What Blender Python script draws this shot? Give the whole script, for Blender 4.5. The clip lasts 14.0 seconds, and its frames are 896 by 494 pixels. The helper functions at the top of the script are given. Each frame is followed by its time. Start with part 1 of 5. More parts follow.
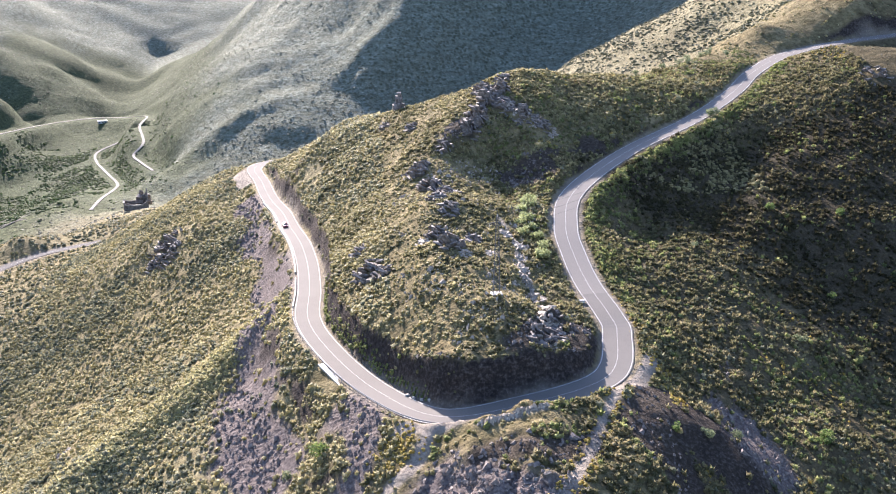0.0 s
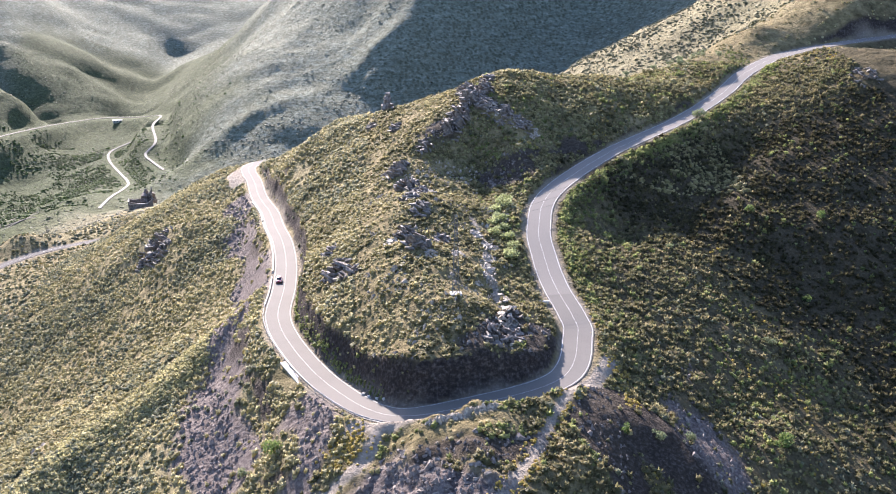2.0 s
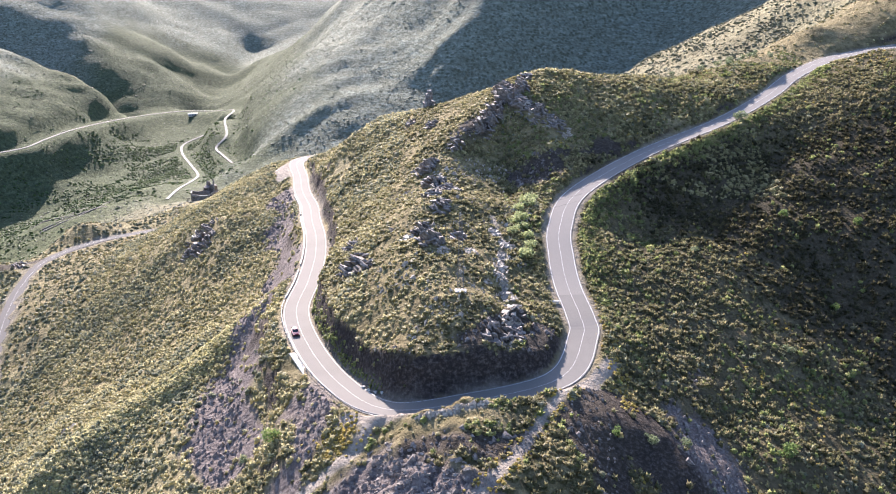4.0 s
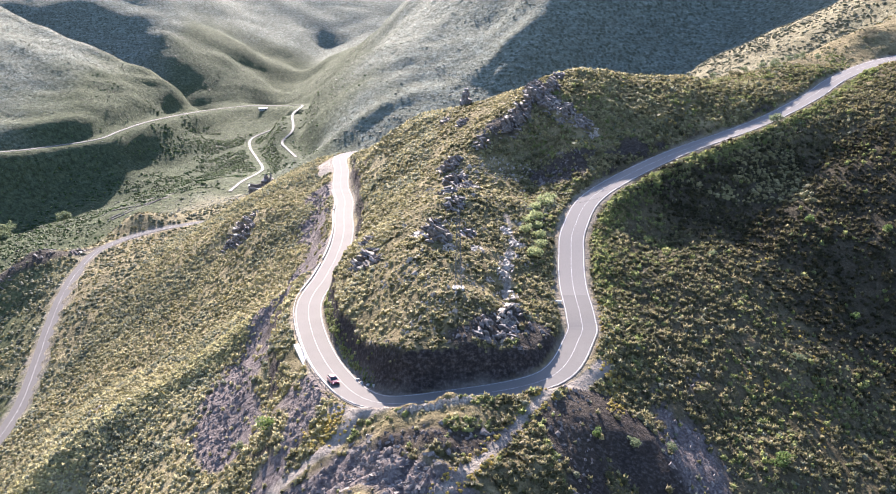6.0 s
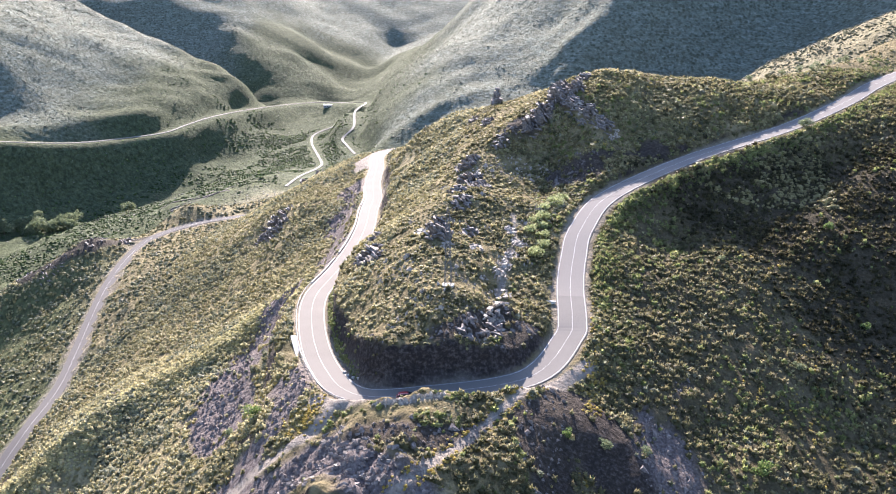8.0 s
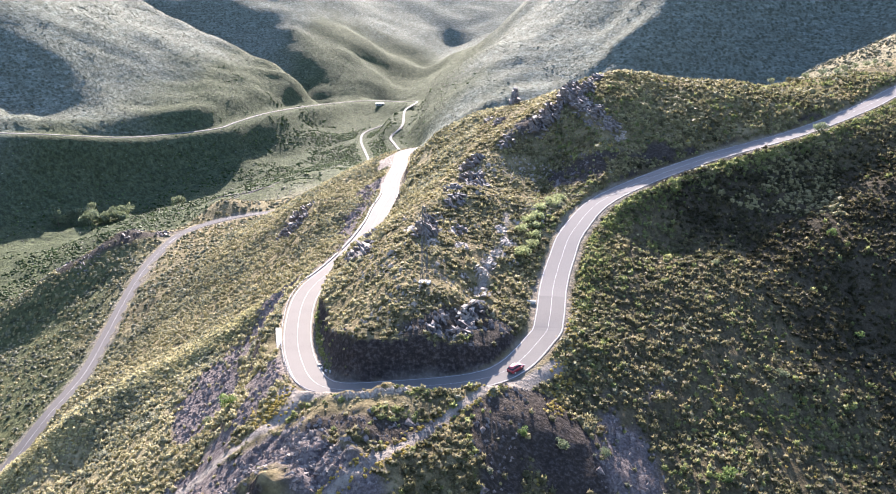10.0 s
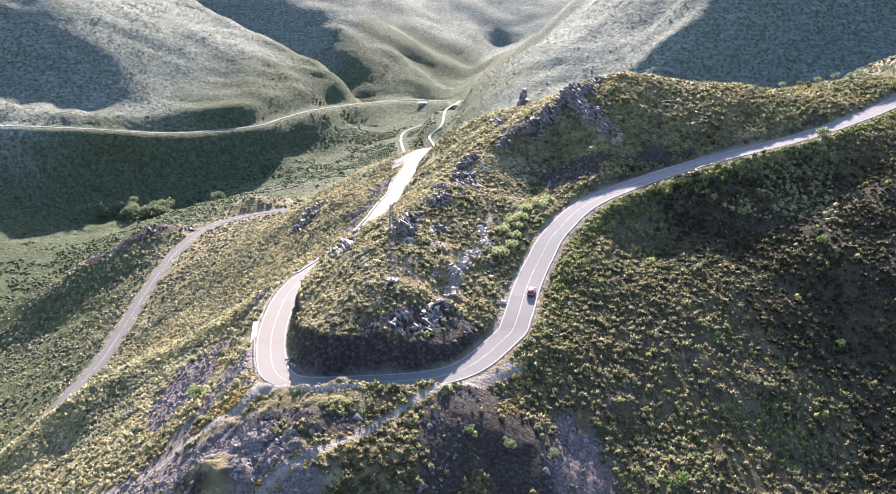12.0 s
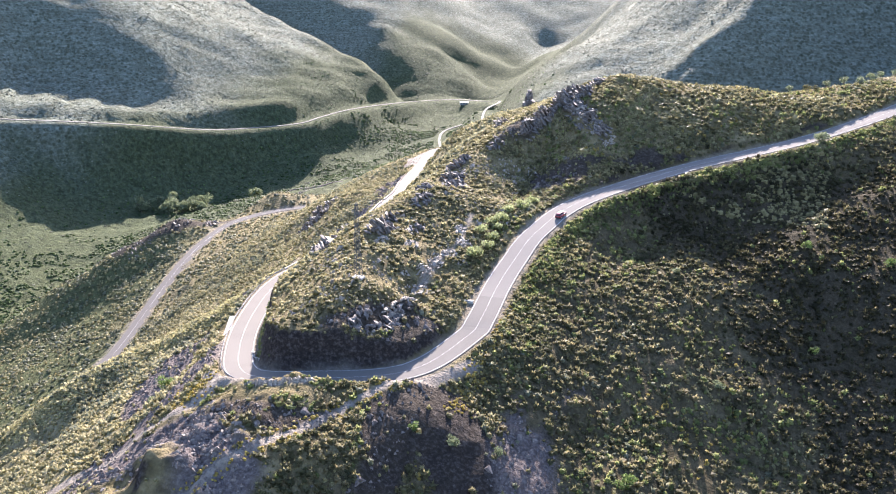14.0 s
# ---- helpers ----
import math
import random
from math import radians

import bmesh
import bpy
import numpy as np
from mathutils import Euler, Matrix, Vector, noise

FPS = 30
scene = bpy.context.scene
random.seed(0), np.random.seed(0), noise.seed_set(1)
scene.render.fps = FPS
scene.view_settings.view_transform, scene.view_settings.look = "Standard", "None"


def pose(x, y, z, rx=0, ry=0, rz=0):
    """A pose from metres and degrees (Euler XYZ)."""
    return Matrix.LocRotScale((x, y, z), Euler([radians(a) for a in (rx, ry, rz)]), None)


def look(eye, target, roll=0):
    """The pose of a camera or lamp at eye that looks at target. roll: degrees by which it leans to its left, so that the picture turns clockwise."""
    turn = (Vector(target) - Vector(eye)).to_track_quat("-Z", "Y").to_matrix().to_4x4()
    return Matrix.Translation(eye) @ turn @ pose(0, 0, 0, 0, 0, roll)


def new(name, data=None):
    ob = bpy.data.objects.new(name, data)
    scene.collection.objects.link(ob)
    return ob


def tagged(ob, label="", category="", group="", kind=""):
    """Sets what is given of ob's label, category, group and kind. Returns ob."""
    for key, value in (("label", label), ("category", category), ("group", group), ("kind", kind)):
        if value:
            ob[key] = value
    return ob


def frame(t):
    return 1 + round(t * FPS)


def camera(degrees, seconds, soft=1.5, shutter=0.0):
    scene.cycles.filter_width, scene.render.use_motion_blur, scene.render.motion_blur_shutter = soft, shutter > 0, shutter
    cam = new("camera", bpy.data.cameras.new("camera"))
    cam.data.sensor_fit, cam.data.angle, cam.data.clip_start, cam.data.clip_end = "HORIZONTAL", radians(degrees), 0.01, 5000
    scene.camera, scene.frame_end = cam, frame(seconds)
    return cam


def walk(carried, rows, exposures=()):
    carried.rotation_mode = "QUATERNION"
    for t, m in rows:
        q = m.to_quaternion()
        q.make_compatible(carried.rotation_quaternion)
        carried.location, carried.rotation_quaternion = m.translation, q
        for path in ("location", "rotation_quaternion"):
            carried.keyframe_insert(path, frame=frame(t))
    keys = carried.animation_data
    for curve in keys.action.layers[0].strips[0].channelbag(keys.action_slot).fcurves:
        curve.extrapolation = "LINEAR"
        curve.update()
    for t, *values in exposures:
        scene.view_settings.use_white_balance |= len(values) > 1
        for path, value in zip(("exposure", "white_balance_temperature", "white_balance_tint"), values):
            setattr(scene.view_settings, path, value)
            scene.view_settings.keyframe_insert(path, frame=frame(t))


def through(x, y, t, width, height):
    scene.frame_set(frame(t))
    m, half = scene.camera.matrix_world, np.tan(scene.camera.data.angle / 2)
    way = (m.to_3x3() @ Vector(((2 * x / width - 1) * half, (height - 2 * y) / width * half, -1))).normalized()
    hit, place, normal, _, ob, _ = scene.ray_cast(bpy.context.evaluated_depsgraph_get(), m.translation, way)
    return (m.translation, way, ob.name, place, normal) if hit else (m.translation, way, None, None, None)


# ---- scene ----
cam = camera(50.09, 14.0, soft=1.1)
walk(cam, [
    (0, look((7.45, -187.65, 97.32), (14.76, -93.43, 64.63), 0.06)),
    (0.5, look((10.65, -187.92, 97.28), (17.72, -93.67, 64.61), 0.06)),
    (1, look((13.81, -188.19, 97.17), (20.59, -93.90, 64.55), 0.07)),
    (1.5, look((17.37, -188.57, 97.16), (23.54, -94.23, 64.56), 0.06)),
    (2, look((20.61, -188.94, 97.24), (25.82, -94.55, 64.63), 0.04)),
    (2.5, look((24.37, -189.40, 97.38), (27.74, -94.94, 64.72), -0.03)),
    (3, look((27.98, -189.73, 97.33), (29.38, -95.24, 64.63), -0.03)),
    (5.5, look((48.17, -191.09, 97.88), (39.77, -97.07, 64.87), -0.09)),
    (6, look((52.33, -191.17, 97.99), (42.11, -97.34, 64.96), -0.10)),
    (6.5, look((56.90, -191.13, 98.07), (44.78, -97.53, 65.01), -0.10)),
    (7, look((61.18, -190.84, 98.05), (47.32, -97.49, 64.99), -0.09)),
    (7.5, look((65.71, -190.84, 98.10), (49.99, -97.78, 65.03), -0.02)),
    (8, look((70.13, -190.47, 98.16), (52.67, -97.73, 65.07), -0.03)),
    (10.5, look((93.42, -187.63, 98.31), (68.51, -96.61, 65.21), -0.01)),
    (11, look((98.05, -186.90, 98.50), (71.86, -96.24, 65.39), -0.01)),
    (11.5, look((102.88, -185.91, 98.57), (75.39, -95.64, 65.46), 0.03)),
    (12, look((107.54, -184.98, 98.72), (78.81, -95.10, 65.61), 0.06)),
    (12.5, look((112.44, -184.07, 98.92), (82.42, -94.61, 65.82), 0.04)),
    (13, look((117.15, -182.95, 99.08), (85.89, -93.92, 65.96), 0.05)),
    (13.5, look((122.20, -181.87, 99.42), (89.65, -93.32, 66.27), 0.04)),
    (14, look((127.00, -180.56, 99.54), (93.23, -92.47, 66.38), 0.03)),
], exposures=[(0, 2.2), (7, 2.28), (14, 2.42)])

# ---- light ----
SUN_AZIMUTH = -16.0   # degrees from +y, towards -x when negative
SUN_ELEVATION = 22.0
world = bpy.data.worlds.new("sky")
scene.world = world
world.use_nodes = True
wn = world.node_tree.nodes
sky = wn.new("ShaderNodeTexSky")
sky.sky_type = "NISHITA"
sky.sun_disc = False
sky.sun_elevation = radians(SUN_ELEVATION)
sky.sun_rotation = radians(SUN_AZIMUTH)
sky.air_density, sky.dust_density, sky.ozone_density = 1.2, 1.2, 2.0
wn["Background"].inputs[1].default_value = 0.09
world.node_tree.links.new(sky.outputs[0], wn["Background"].inputs[0])
sun_data = bpy.data.lights.new("sun", "SUN")
sun_data.energy, sun_data.angle, sun_data.color = 5.0, radians(0.6), (1.0, 0.88, 0.70)
sun = new("sun", sun_data)
_a, _e = radians(SUN_AZIMUTH), radians(SUN_ELEVATION)
sun.matrix_world = look((0, 0, 400), (-math.sin(_a) * math.cos(_e) * 100, -math.cos(_a) * math.cos(_e) * 100, 400 - math.sin(_e) * 100))
scene.view_settings.use_white_balance = True
scene.view_settings.white_balance_temperature, scene.view_settings.white_balance_tint = 5850, 23

# ---- noise on the plan ----
def lattice(ix, iy, seed):
    h = (ix.astype(np.int64) * 374761393 + iy.astype(np.int64) * 668265263 + seed * 2147483647) & 0xFFFFFFFF
    h = ((h ^ (h >> 13)) * 1274126177) & 0xFFFFFFFF
    return ((h ^ (h >> 16)) & 0xFFFFFF) / float(0xFFFFFF)


def value_noise(x, y, seed=0):
    ix, iy = np.floor(x), np.floor(y)
    fx, fy = x - ix, y - iy
    fx, fy = fx * fx * (3 - 2 * fx), fy * fy * (3 - 2 * fy)
    a, b = lattice(ix, iy, seed), lattice(ix + 1, iy, seed)
    c, d = lattice(ix, iy + 1, seed), lattice(ix + 1, iy + 1, seed)
    return (a + (b - a) * fx) * (1 - fy) + (c + (d - c) * fx) * fy - 0.5


def fractal(x, y, scale, octaves=4, seed=0):
    out, amp = 0 * x, 1.0
    for k in range(octaves):
        out = out + amp * value_noise(x / scale + 17.3 * k, y / scale - 9.1 * k, seed + k)
        scale, amp = scale / 2.03, amp * 0.5
    return out


def smooth(a, b, v):
    t = np.clip((v - a) / (b - a), 0, 1)
    return t * t * (3 - 2 * t)


def spline(points, step=1.5):
    """A Catmull-Rom curve through the points, as evenly spaced rows."""
    p = np.array(points, float)
    e = np.vstack([2 * p[0] - p[1], p, 2 * p[-1] - p[-2]])
    t = (np.arange(24) / 24)[:, None]
    out = [0.5 * (2 * b + (c - a) * t + (2 * a - 5 * b + 4 * c - d) * t**2 + (3 * b - a - 3 * c + d) * t**3)
           for a, b, c, d in zip(e, e[1:], e[2:], e[3:])]
    out = np.vstack(out + [p[-1:]])
    run = np.r_[0, np.cumsum(np.linalg.norm(np.diff(out, axis=0), axis=1))]
    s = np.linspace(0, run[-1], max(2, int(run[-1] / step) + 1))
    return np.stack([np.interp(s, run, out[:, k]) for k in range(p.shape[1])], 1)


# ---- the plan: roads and tracks ----
ROAD = spline([
    (20, 300, -21), (-12, 297, -19.5), (-36, 284, -18), (-49.9, 265.1, -16.8), (-42.9, 229.8, -15.3), (-36.7, 199.8, -13.8),
    (-29.1, 173, -12), (-24.2, 148, -9.8), (-18.6, 122.8, -7.6), (-14.6, 96.8, -5.8), (-12.3, 69.8, -3.9), (-10.9, 43.2, -1.9),
    (-3.9, 18.9, -0.1), (6.6, -4.6, 1.9), (18.6, -20.7, 4.2), (34.3, -20.8, 6), (53.8, -13, 7.6), (60.4, 5.3, 8.8),
    (60.7, 14.1, 9.7), (59.1, 30.5, 11.1), (58.8, 45.8, 13), (59.8, 63.2, 15.5), (66.9, 87.4, 18.6), (91.1, 120.1, 22.6),
    (123.5, 150.5, 27.2), (147.3, 176.8, 32), (165.1, 202, 36), (192, 232, 39), (230, 252, 42), (300, 268, 47)])
LOWER_ROAD = spline([
    (-140, 30, -106), (-150, 70, -101.5), (-155.7, 105, -96.5), (-161, 138, -94.4), (-171, 170.5, -92.2), (-182, 203.5, -89.6),
    (-192, 237, -86.9), (-199, 271, -84.8), (-199, 303, -83.1), (-180, 330, -81.2), (-150, 345, -79)])
VALLEY_ROAD = spline([(-800, 520, -98), (-720, 590, -112), (-648, 657, -124), (-606, 714, -136), (-562, 792, -154), (-532, 856, -162), (-496, 902, -163), (-489, 950, -163), (-480, 1018, -165),
                      (-466, 1125, -175), (-455, 1240, -190), (-425, 1296, -196), (-365, 1265, -189), (-318, 1200, -175), (-300, 1080, -164), (-272, 975, -162), (-277, 942, -170), (-260, 902, -169), (-235, 850, -166)], 4.0)
VALLEY_LOOP = spline([(-318, 1105, -184), (-338, 1080, -189), (-350, 1048, -192), (-335, 992, -190), (-300, 909, -184), (-272, 840, -177), (-258, 776, -166), (-250, 700, -154), (-246, 650, -150)], 4.0)
TRACK_WEST = [(17, -25), (15.5, -31), (12.5, -36), (5, -39.5), (-4, -42), (-16, -47), (-32, -56), (-60, -75)]
TRACK_EAST = [(55, -20), (52.5, -24), (49, -30.5), (45.3, -39), (40.5, -48), (36, -55), (30, -66), (24, -82)]
GRASS_CREST = [(-18, 66, 0), (-37, 56, 0), (-46, 46, 0), (-58, 40, 0), (-67, 30, 0), (-74, 18, 0), (-88, 8, 0)]
SCREE_HOLLOW = [(-27, 40, 0), (-22, 8, 0), (-12, -20, 0), (-4, -45, 0)]
ROAD_WIDTH = 7.0

# ---- the plan: ridges, slopes and valleys, as lines of x, y, z ----
LAND = {
    "knoll_crest": [(27, -11.5, 13.6), (32.5, 4, 19), (28, 20, 20.5), (26, 33, 21), (25.5, 68, 23.5), (25, 108, 22.5), (30, 130, 29), (47, 143, 37.5), (61, 161, 43.5)],
    "hill_crest": [(61, 161, 43.5), (72, 168, 42), (82, 164, 38.7), (104, 188, 37), (127, 209, 34), (150, 232, 37), (190, 262, 48), (260, 300, 75), (340, 330, 100)],
    "pinnacle_spur": [(35, 165, 33), (17, 199, 22), (-5, 225, 12), (-18, 250, 0), (-20, 275, -12)],
    "knoll_brow": [(10, 4, 9), (14, -4, 10), (19, -11, 12), (24.4, -13.2, 13.5), (31.7, -13, 13.8), (37.5, -11.8, 14.4), (44.5, -5.5, 12.8), (49, -1, 11.6)],
    "knoll_shelf": [(20, -4, 13), (28, -6, 15.5), (37, -3, 15.8)],
    "knoll_right": [(46, 17, 12.5), (46.5, 32, 13.5), (45.5, 45, 14.8), (48, 70, 17), (59, 95, 20.5), (60, 112, 27), (58.5, 132, 35), (72, 118, 25), (85, 126.5, 25.6), (98, 139, 28), (112, 154, 29.8), (135, 177, 33.4), (156, 204, 38.5)],
    "crag_gully": [(38, 124, 30), (44, 118, 22), (49, 106, 18.5), (46, 90, 16.5)],
    "knoll_left": [(5, 14, 8), (5, 40, 11), (5, 70, 12), (1, 100, 9), (-1, 115, 6.5), (3.6, 128.6, 9), (-8, 160, 6), (-19, 202, 6), (-15, 207, 9)],
    "outer_mound": [(22.5, -30.5, 7.0), (27, -31, 8.5), (30.5, -29.8, 8.6), (38.5, -28, 9.1), (45, -27.5, 7.8)],
    "mound_front": [(22, -40, 4.5), (36, -44, 7.7), (32, -52, 6.7), (48, -48, 6), (51, -34.4, 6.2)],
    "front_spur": [(20, -50, 4), (24, -70, -2), (24, -100, -14), (20, -150, -38), (20, -220, -75)],
    "below_bend": [(10.5, -29, 3.0), (0, -31, -4.2), (-5, -18, -4.4), (-5.5, 0.6, -3.6), (-13, 13, -5)],
    "west_slope_a": [(-12, -15, -9.6), (-29, -4, -18.8), (-38.5, 21, -21.5), (-33, 35, -20), (-30, 70, -15), (-44, 128, -24.8), (-50, 172, -20), (-66, 194, -23), (-70, 225, -24)],
    "west_slope_b": [(-64, 2, -42.4), (-56, 20, -34), (-56, 35, -32.1), (-57, 70, -33), (-57, 107, -36.4), (-85, 192, -38.5), (-99, 202, -41)],
    "west_slope_c": [(-75, 2, -44.5), (-82, 24, -44), (-95, 37, -53), (-79, 48, -41.5), (-85, 80, -50), (-95, 110, -59.5), (-94.5, 154, -52.7), (-106, 152, -59.6), (-146, 233, -68.3), (-140, 290, -66)],
    "west_slope_d": [(-112, 128, -66.4), (-130, 150, -76), (-125, 60, -78), (-120, 0, -82)],
    "west_low": [(-60, -60, -52), (-20, -80, -30), (-100, -100, -90), (-60, -180, -90), (-140, -60, -110)],
    "lower_valley": [(-200, 40, -128), (-215, 100, -125), (-230, 150, -122), (-264, 222, -126), (-330, 180, -165), (-300, 60, -160)],
    "lower_spur": [(-200, 345, -76), (-233, 284, -81), (-270, 265, -103), (-291, 254, -119), (-312, 262, -131), (-360, 250, -160)],
    "spur_back": [(-230, 350, -112), (-290, 330, -162), (-350, 330, -192), (-330, 290, -168), (-400, 330, -196)],
    "east_slope_a": [(62.5, -31.5, 4.7), (70, -29.5, 1.9), (73, 7.7, 6.9), (85, 9, 1.1), (82, 62, 9.9), (98, 66, 7.7), (149, 121, 18), (170, 150, 28), (200, 157, 37)],
    "verge_edge": [(67.5, 50, 12.4), (69, 65, 14.8), (74, 83.4, 17.8), (84, 98, 19.6), (97, 115, 21.8), (112, 130, 24), (129, 145, 26.6), (146, 164, 29.6)],
    "below_verge": [(85, 78, 9.6), (96, 94, 11.5), (107, 107, 13.6), (121, 121, 16), (138, 136, 19)],
    "east_slope_b": [(66, -33, 1.9), (77, -25, -0.9), (90, -4.4, -4.6), (101, 28, -1), (130, 92, 10), (151, 88, 8.9), (200, 110, 18)],
    "east_slope_c": [(87, -21.5, -6.4), (102, -15.6, -8.3), (114, 28, -5.8), (134, 54, -4.3), (180, 60, -2)],
    "east_slope_d": [(124.5, 11.7, -14.5), (134, 25, -13), (170, 20, -16), (150, -20, -27), (110, -50, -24), (80, -80, -20), (70, -140, -45), (180, -80, -50)],
    "east_high": [(174, 176, 35), (196, 166, 40), (201, 203, 46), (242, 264, 54), (240, 160, 46), (280, 120, 35), (260, 40, 5), (250, -60, -40), (360, 200, 70), (420, 0, 20)],
    "saddle_back": [(60, 235, 12), (100, 262, 8), (150, 290, 15), (40, 330, -40), (100, 400, -60), (190, 400, -10)],
    "ruin_spur": [(-58, 246, -17), (-67, 300, -26), (-100, 360, -61), (-130, 420, -82), (-153, 470, -96), (-178, 520, -112), (-210, 580, -135)],
    "ravine": [(-40, 330, -50), (-60, 420, -95), (-110, 560, -130), (-180, 700, -160), (-240, 850, -176)],
    "right_hill": [(189, 668, -21), (223, 622, -1), (250, 554, 12), (273, 542, 21), (330, 480, 60), (150, 700, -55), (120, 770, -92), (400, 620, 110), (480, 500, 140)],
    "dark_gully": [(-60, 620, -128), (0, 720, -122), (50, 800, -115), (88, 870, -108), (150, 930, -98), (210, 1010, -65), (290, 1120, -5)],
    "dark_summit": [(60, 1050, 8), (115, 1150, 75), (190, 1260, 150), (320, 1330, 210)],
    "dark_crest": [(-265, 916, -170), (-193, 909, -117), (-162, 828, -121), (-86, 952, -73), (-29, 957, -56), (-35, 1042, -43), (22, 963, -33)],
    "dark_back": [(-161, 1002, -80), (-175, 1083, -72), (-110, 1180, -30), (-160, 1400, -10), (50, 1500, 120)],
    "valley_floor": [(-480, 300, -203), (-470, 450, -202), (-450, 629, -200), (-410, 760, -199), (-380, 880, -200), (-385, 1000, -195), (-425, 1100, -194), (-425, 1210, -199), (-395, 1330, -204), (-425, 1500, -192), (-432, 1626, -184)],
    "terraces": [(-315, 622, -158), (-255, 704, -153), (-300, 740, -164), (-265, 915, -170), (-235, 1316, -105), (-300, 1400, -140)],
    "field_slope": [(-700, 520, -135), (-650, 540, -152), (-640, 470, -166), (-700, 440, -152), (-590, 500, -183)],
    "valley_bank": [(-630, 590, -166), (-580, 650, -194), (-538, 735, -202), (-508, 800, -203), (-470, 850, -199), (-455, 930, -192), (-445, 1020, -182), (-440, 1110, -187)],
    "left_hollow": [(-780, 740, -100), (-725, 750, -110), (-695, 790, -113), (-664, 737, -122), (-640, 785, -134), (-775, 850, -52), (-725, 875, -64), (-630, 905, -126), (-665, 860, -110), (-830, 820, -38)],
    "left_spur": [(-560, 1000, -130), (-600, 990, -125), (-510, 1100, -150), (-640, 1100, -98), (-720, 1000, -58), (-780, 1120, -45), (-820, 900, -15), (-950, 900, 40), (-900, 650, 0)],
    "left_spur_crest": [(-488, 1160, -166), (-520, 1195, -155), (-580, 1218, -138), (-640, 1235, -120), (-700, 1252, -102), (-780, 1272, -75), (-860, 1295, -46), (-1000, 1330, 10)],
    "hidden_gully": [(-470, 1215, -190), (-520, 1250, -176), (-580, 1282, -161), (-660, 1315, -140), (-760, 1350, -108), (-880, 1390, -66)],
    "far_left_hill": [(-500, 1345, -172), (-560, 1380, -140), (-640, 1440, -105), (-760, 1500, -55), (-560, 1480, -128), (-545, 1600, -130), (-540, 1705, -160), (-670, 1660, -70), (-620, 1730, -104), (-720, 1800, -50), (-850, 1600, -30)],
    "far_hills": [(-400, 1652, -176), (-455, 1350, -182), (-461, 2003, -176), (-251, 1925, -150), (-300, 1750, -140), (-150, 1700, -30), (-560, 2150, -120), (-350, 2300, -120), (-850, 2100, -40), (0, 2000, 0)],
    "rim": [(-1500, 500, 120), (-1400, 1500, 90), (-1000, 2600, 20), (0, 2900, 20), (900, 2400, 120), (1200, 1400, 280), (1100, 500, 220), (900, -300, 120), (-900, 0, 60), (-700, -500, -60), (0, -700, -140), (500, -700, -60)],
}
centres = np.array([p for line in LAND.values() for p in line], float)
_run = np.arange(len(ROAD)) * 1.5
centres = np.vstack([centres, ROAD[(_run < 285) | (_run > 447)][::10], LOWER_ROAD[::10], VALLEY_ROAD[::12], VALLEY_LOOP[::12]])
_keep = []
for _i, _p in enumerate(centres):
    if all((_p[0] - centres[j][0]) ** 2 + (_p[1] - centres[j][1]) ** 2 > 9 for j in _keep):
        _keep.append(_i)
centres = centres[_keep]


softness = 9.0 + (0.045 * np.maximum(0, np.hypot(centres[:, 0], centres[:, 1]) - 260)) ** 2   # far forms are rounder


def spread(x, y, cx, cy):
    return np.sqrt((x[:, None] - cx[None]) ** 2 + (y[:, None] - cy[None]) ** 2 + softness[None])


_n = len(centres)
_m = np.zeros((_n + 3, _n + 3))
_m[:_n, :_n] = -spread(centres[:, 0], centres[:, 1], centres[:, 0], centres[:, 1]) + 0.25 * np.eye(_n)
_m[:_n, _n:] = np.c_[np.ones(_n), centres[:, :2]]
_m[_n:, :_n] = _m[:_n, _n:].T
weights = np.linalg.solve(_m, np.r_[centres[:, 2], 0, 0, 0])


def lie_of_land(x, y):
    out = np.empty(len(x))
    for k in range(0, len(x), 20000):
        s = slice(k, k + 20000)
        out[s] = -spread(x[s], y[s], centres[:, 0], centres[:, 1]) @ weights[:_n] + weights[_n] + weights[_n + 1] * x[s] + weights[_n + 2] * y[s]
    return out


def beside(curve, x, y, reach):
    """Distance to a curve and its height there, for points within reach of its box."""
    d, z = np.full(len(x), 1e6), np.zeros(len(x))
    lo, hi = curve[:, :2].min(0) - reach, curve[:, :2].max(0) + reach
    near = np.flatnonzero((x > lo[0]) & (x < hi[0]) & (y > lo[1]) & (y < hi[1]))
    a, ab = curve[:-1], np.diff(curve, axis=0)
    for k in range(0, len(near), 4000):
        i = near[k:k + 4000]
        q = np.stack([x[i], y[i]], 1)[:, None] - a[None, :, :2]
        t = np.clip((q * ab[None, :, :2]).sum(-1) / (ab[:, :2] ** 2).sum(-1), 0, 1)
        dd = ((q - t[..., None] * ab[None, :, :2]) ** 2).sum(-1)
        j = dd.argmin(1)
        r = np.arange(len(i))
        d[i] = np.sqrt(dd[r, j])
        z[i] = a[j, 2] + t[r, j] * ab[j, 2]
    return d, z


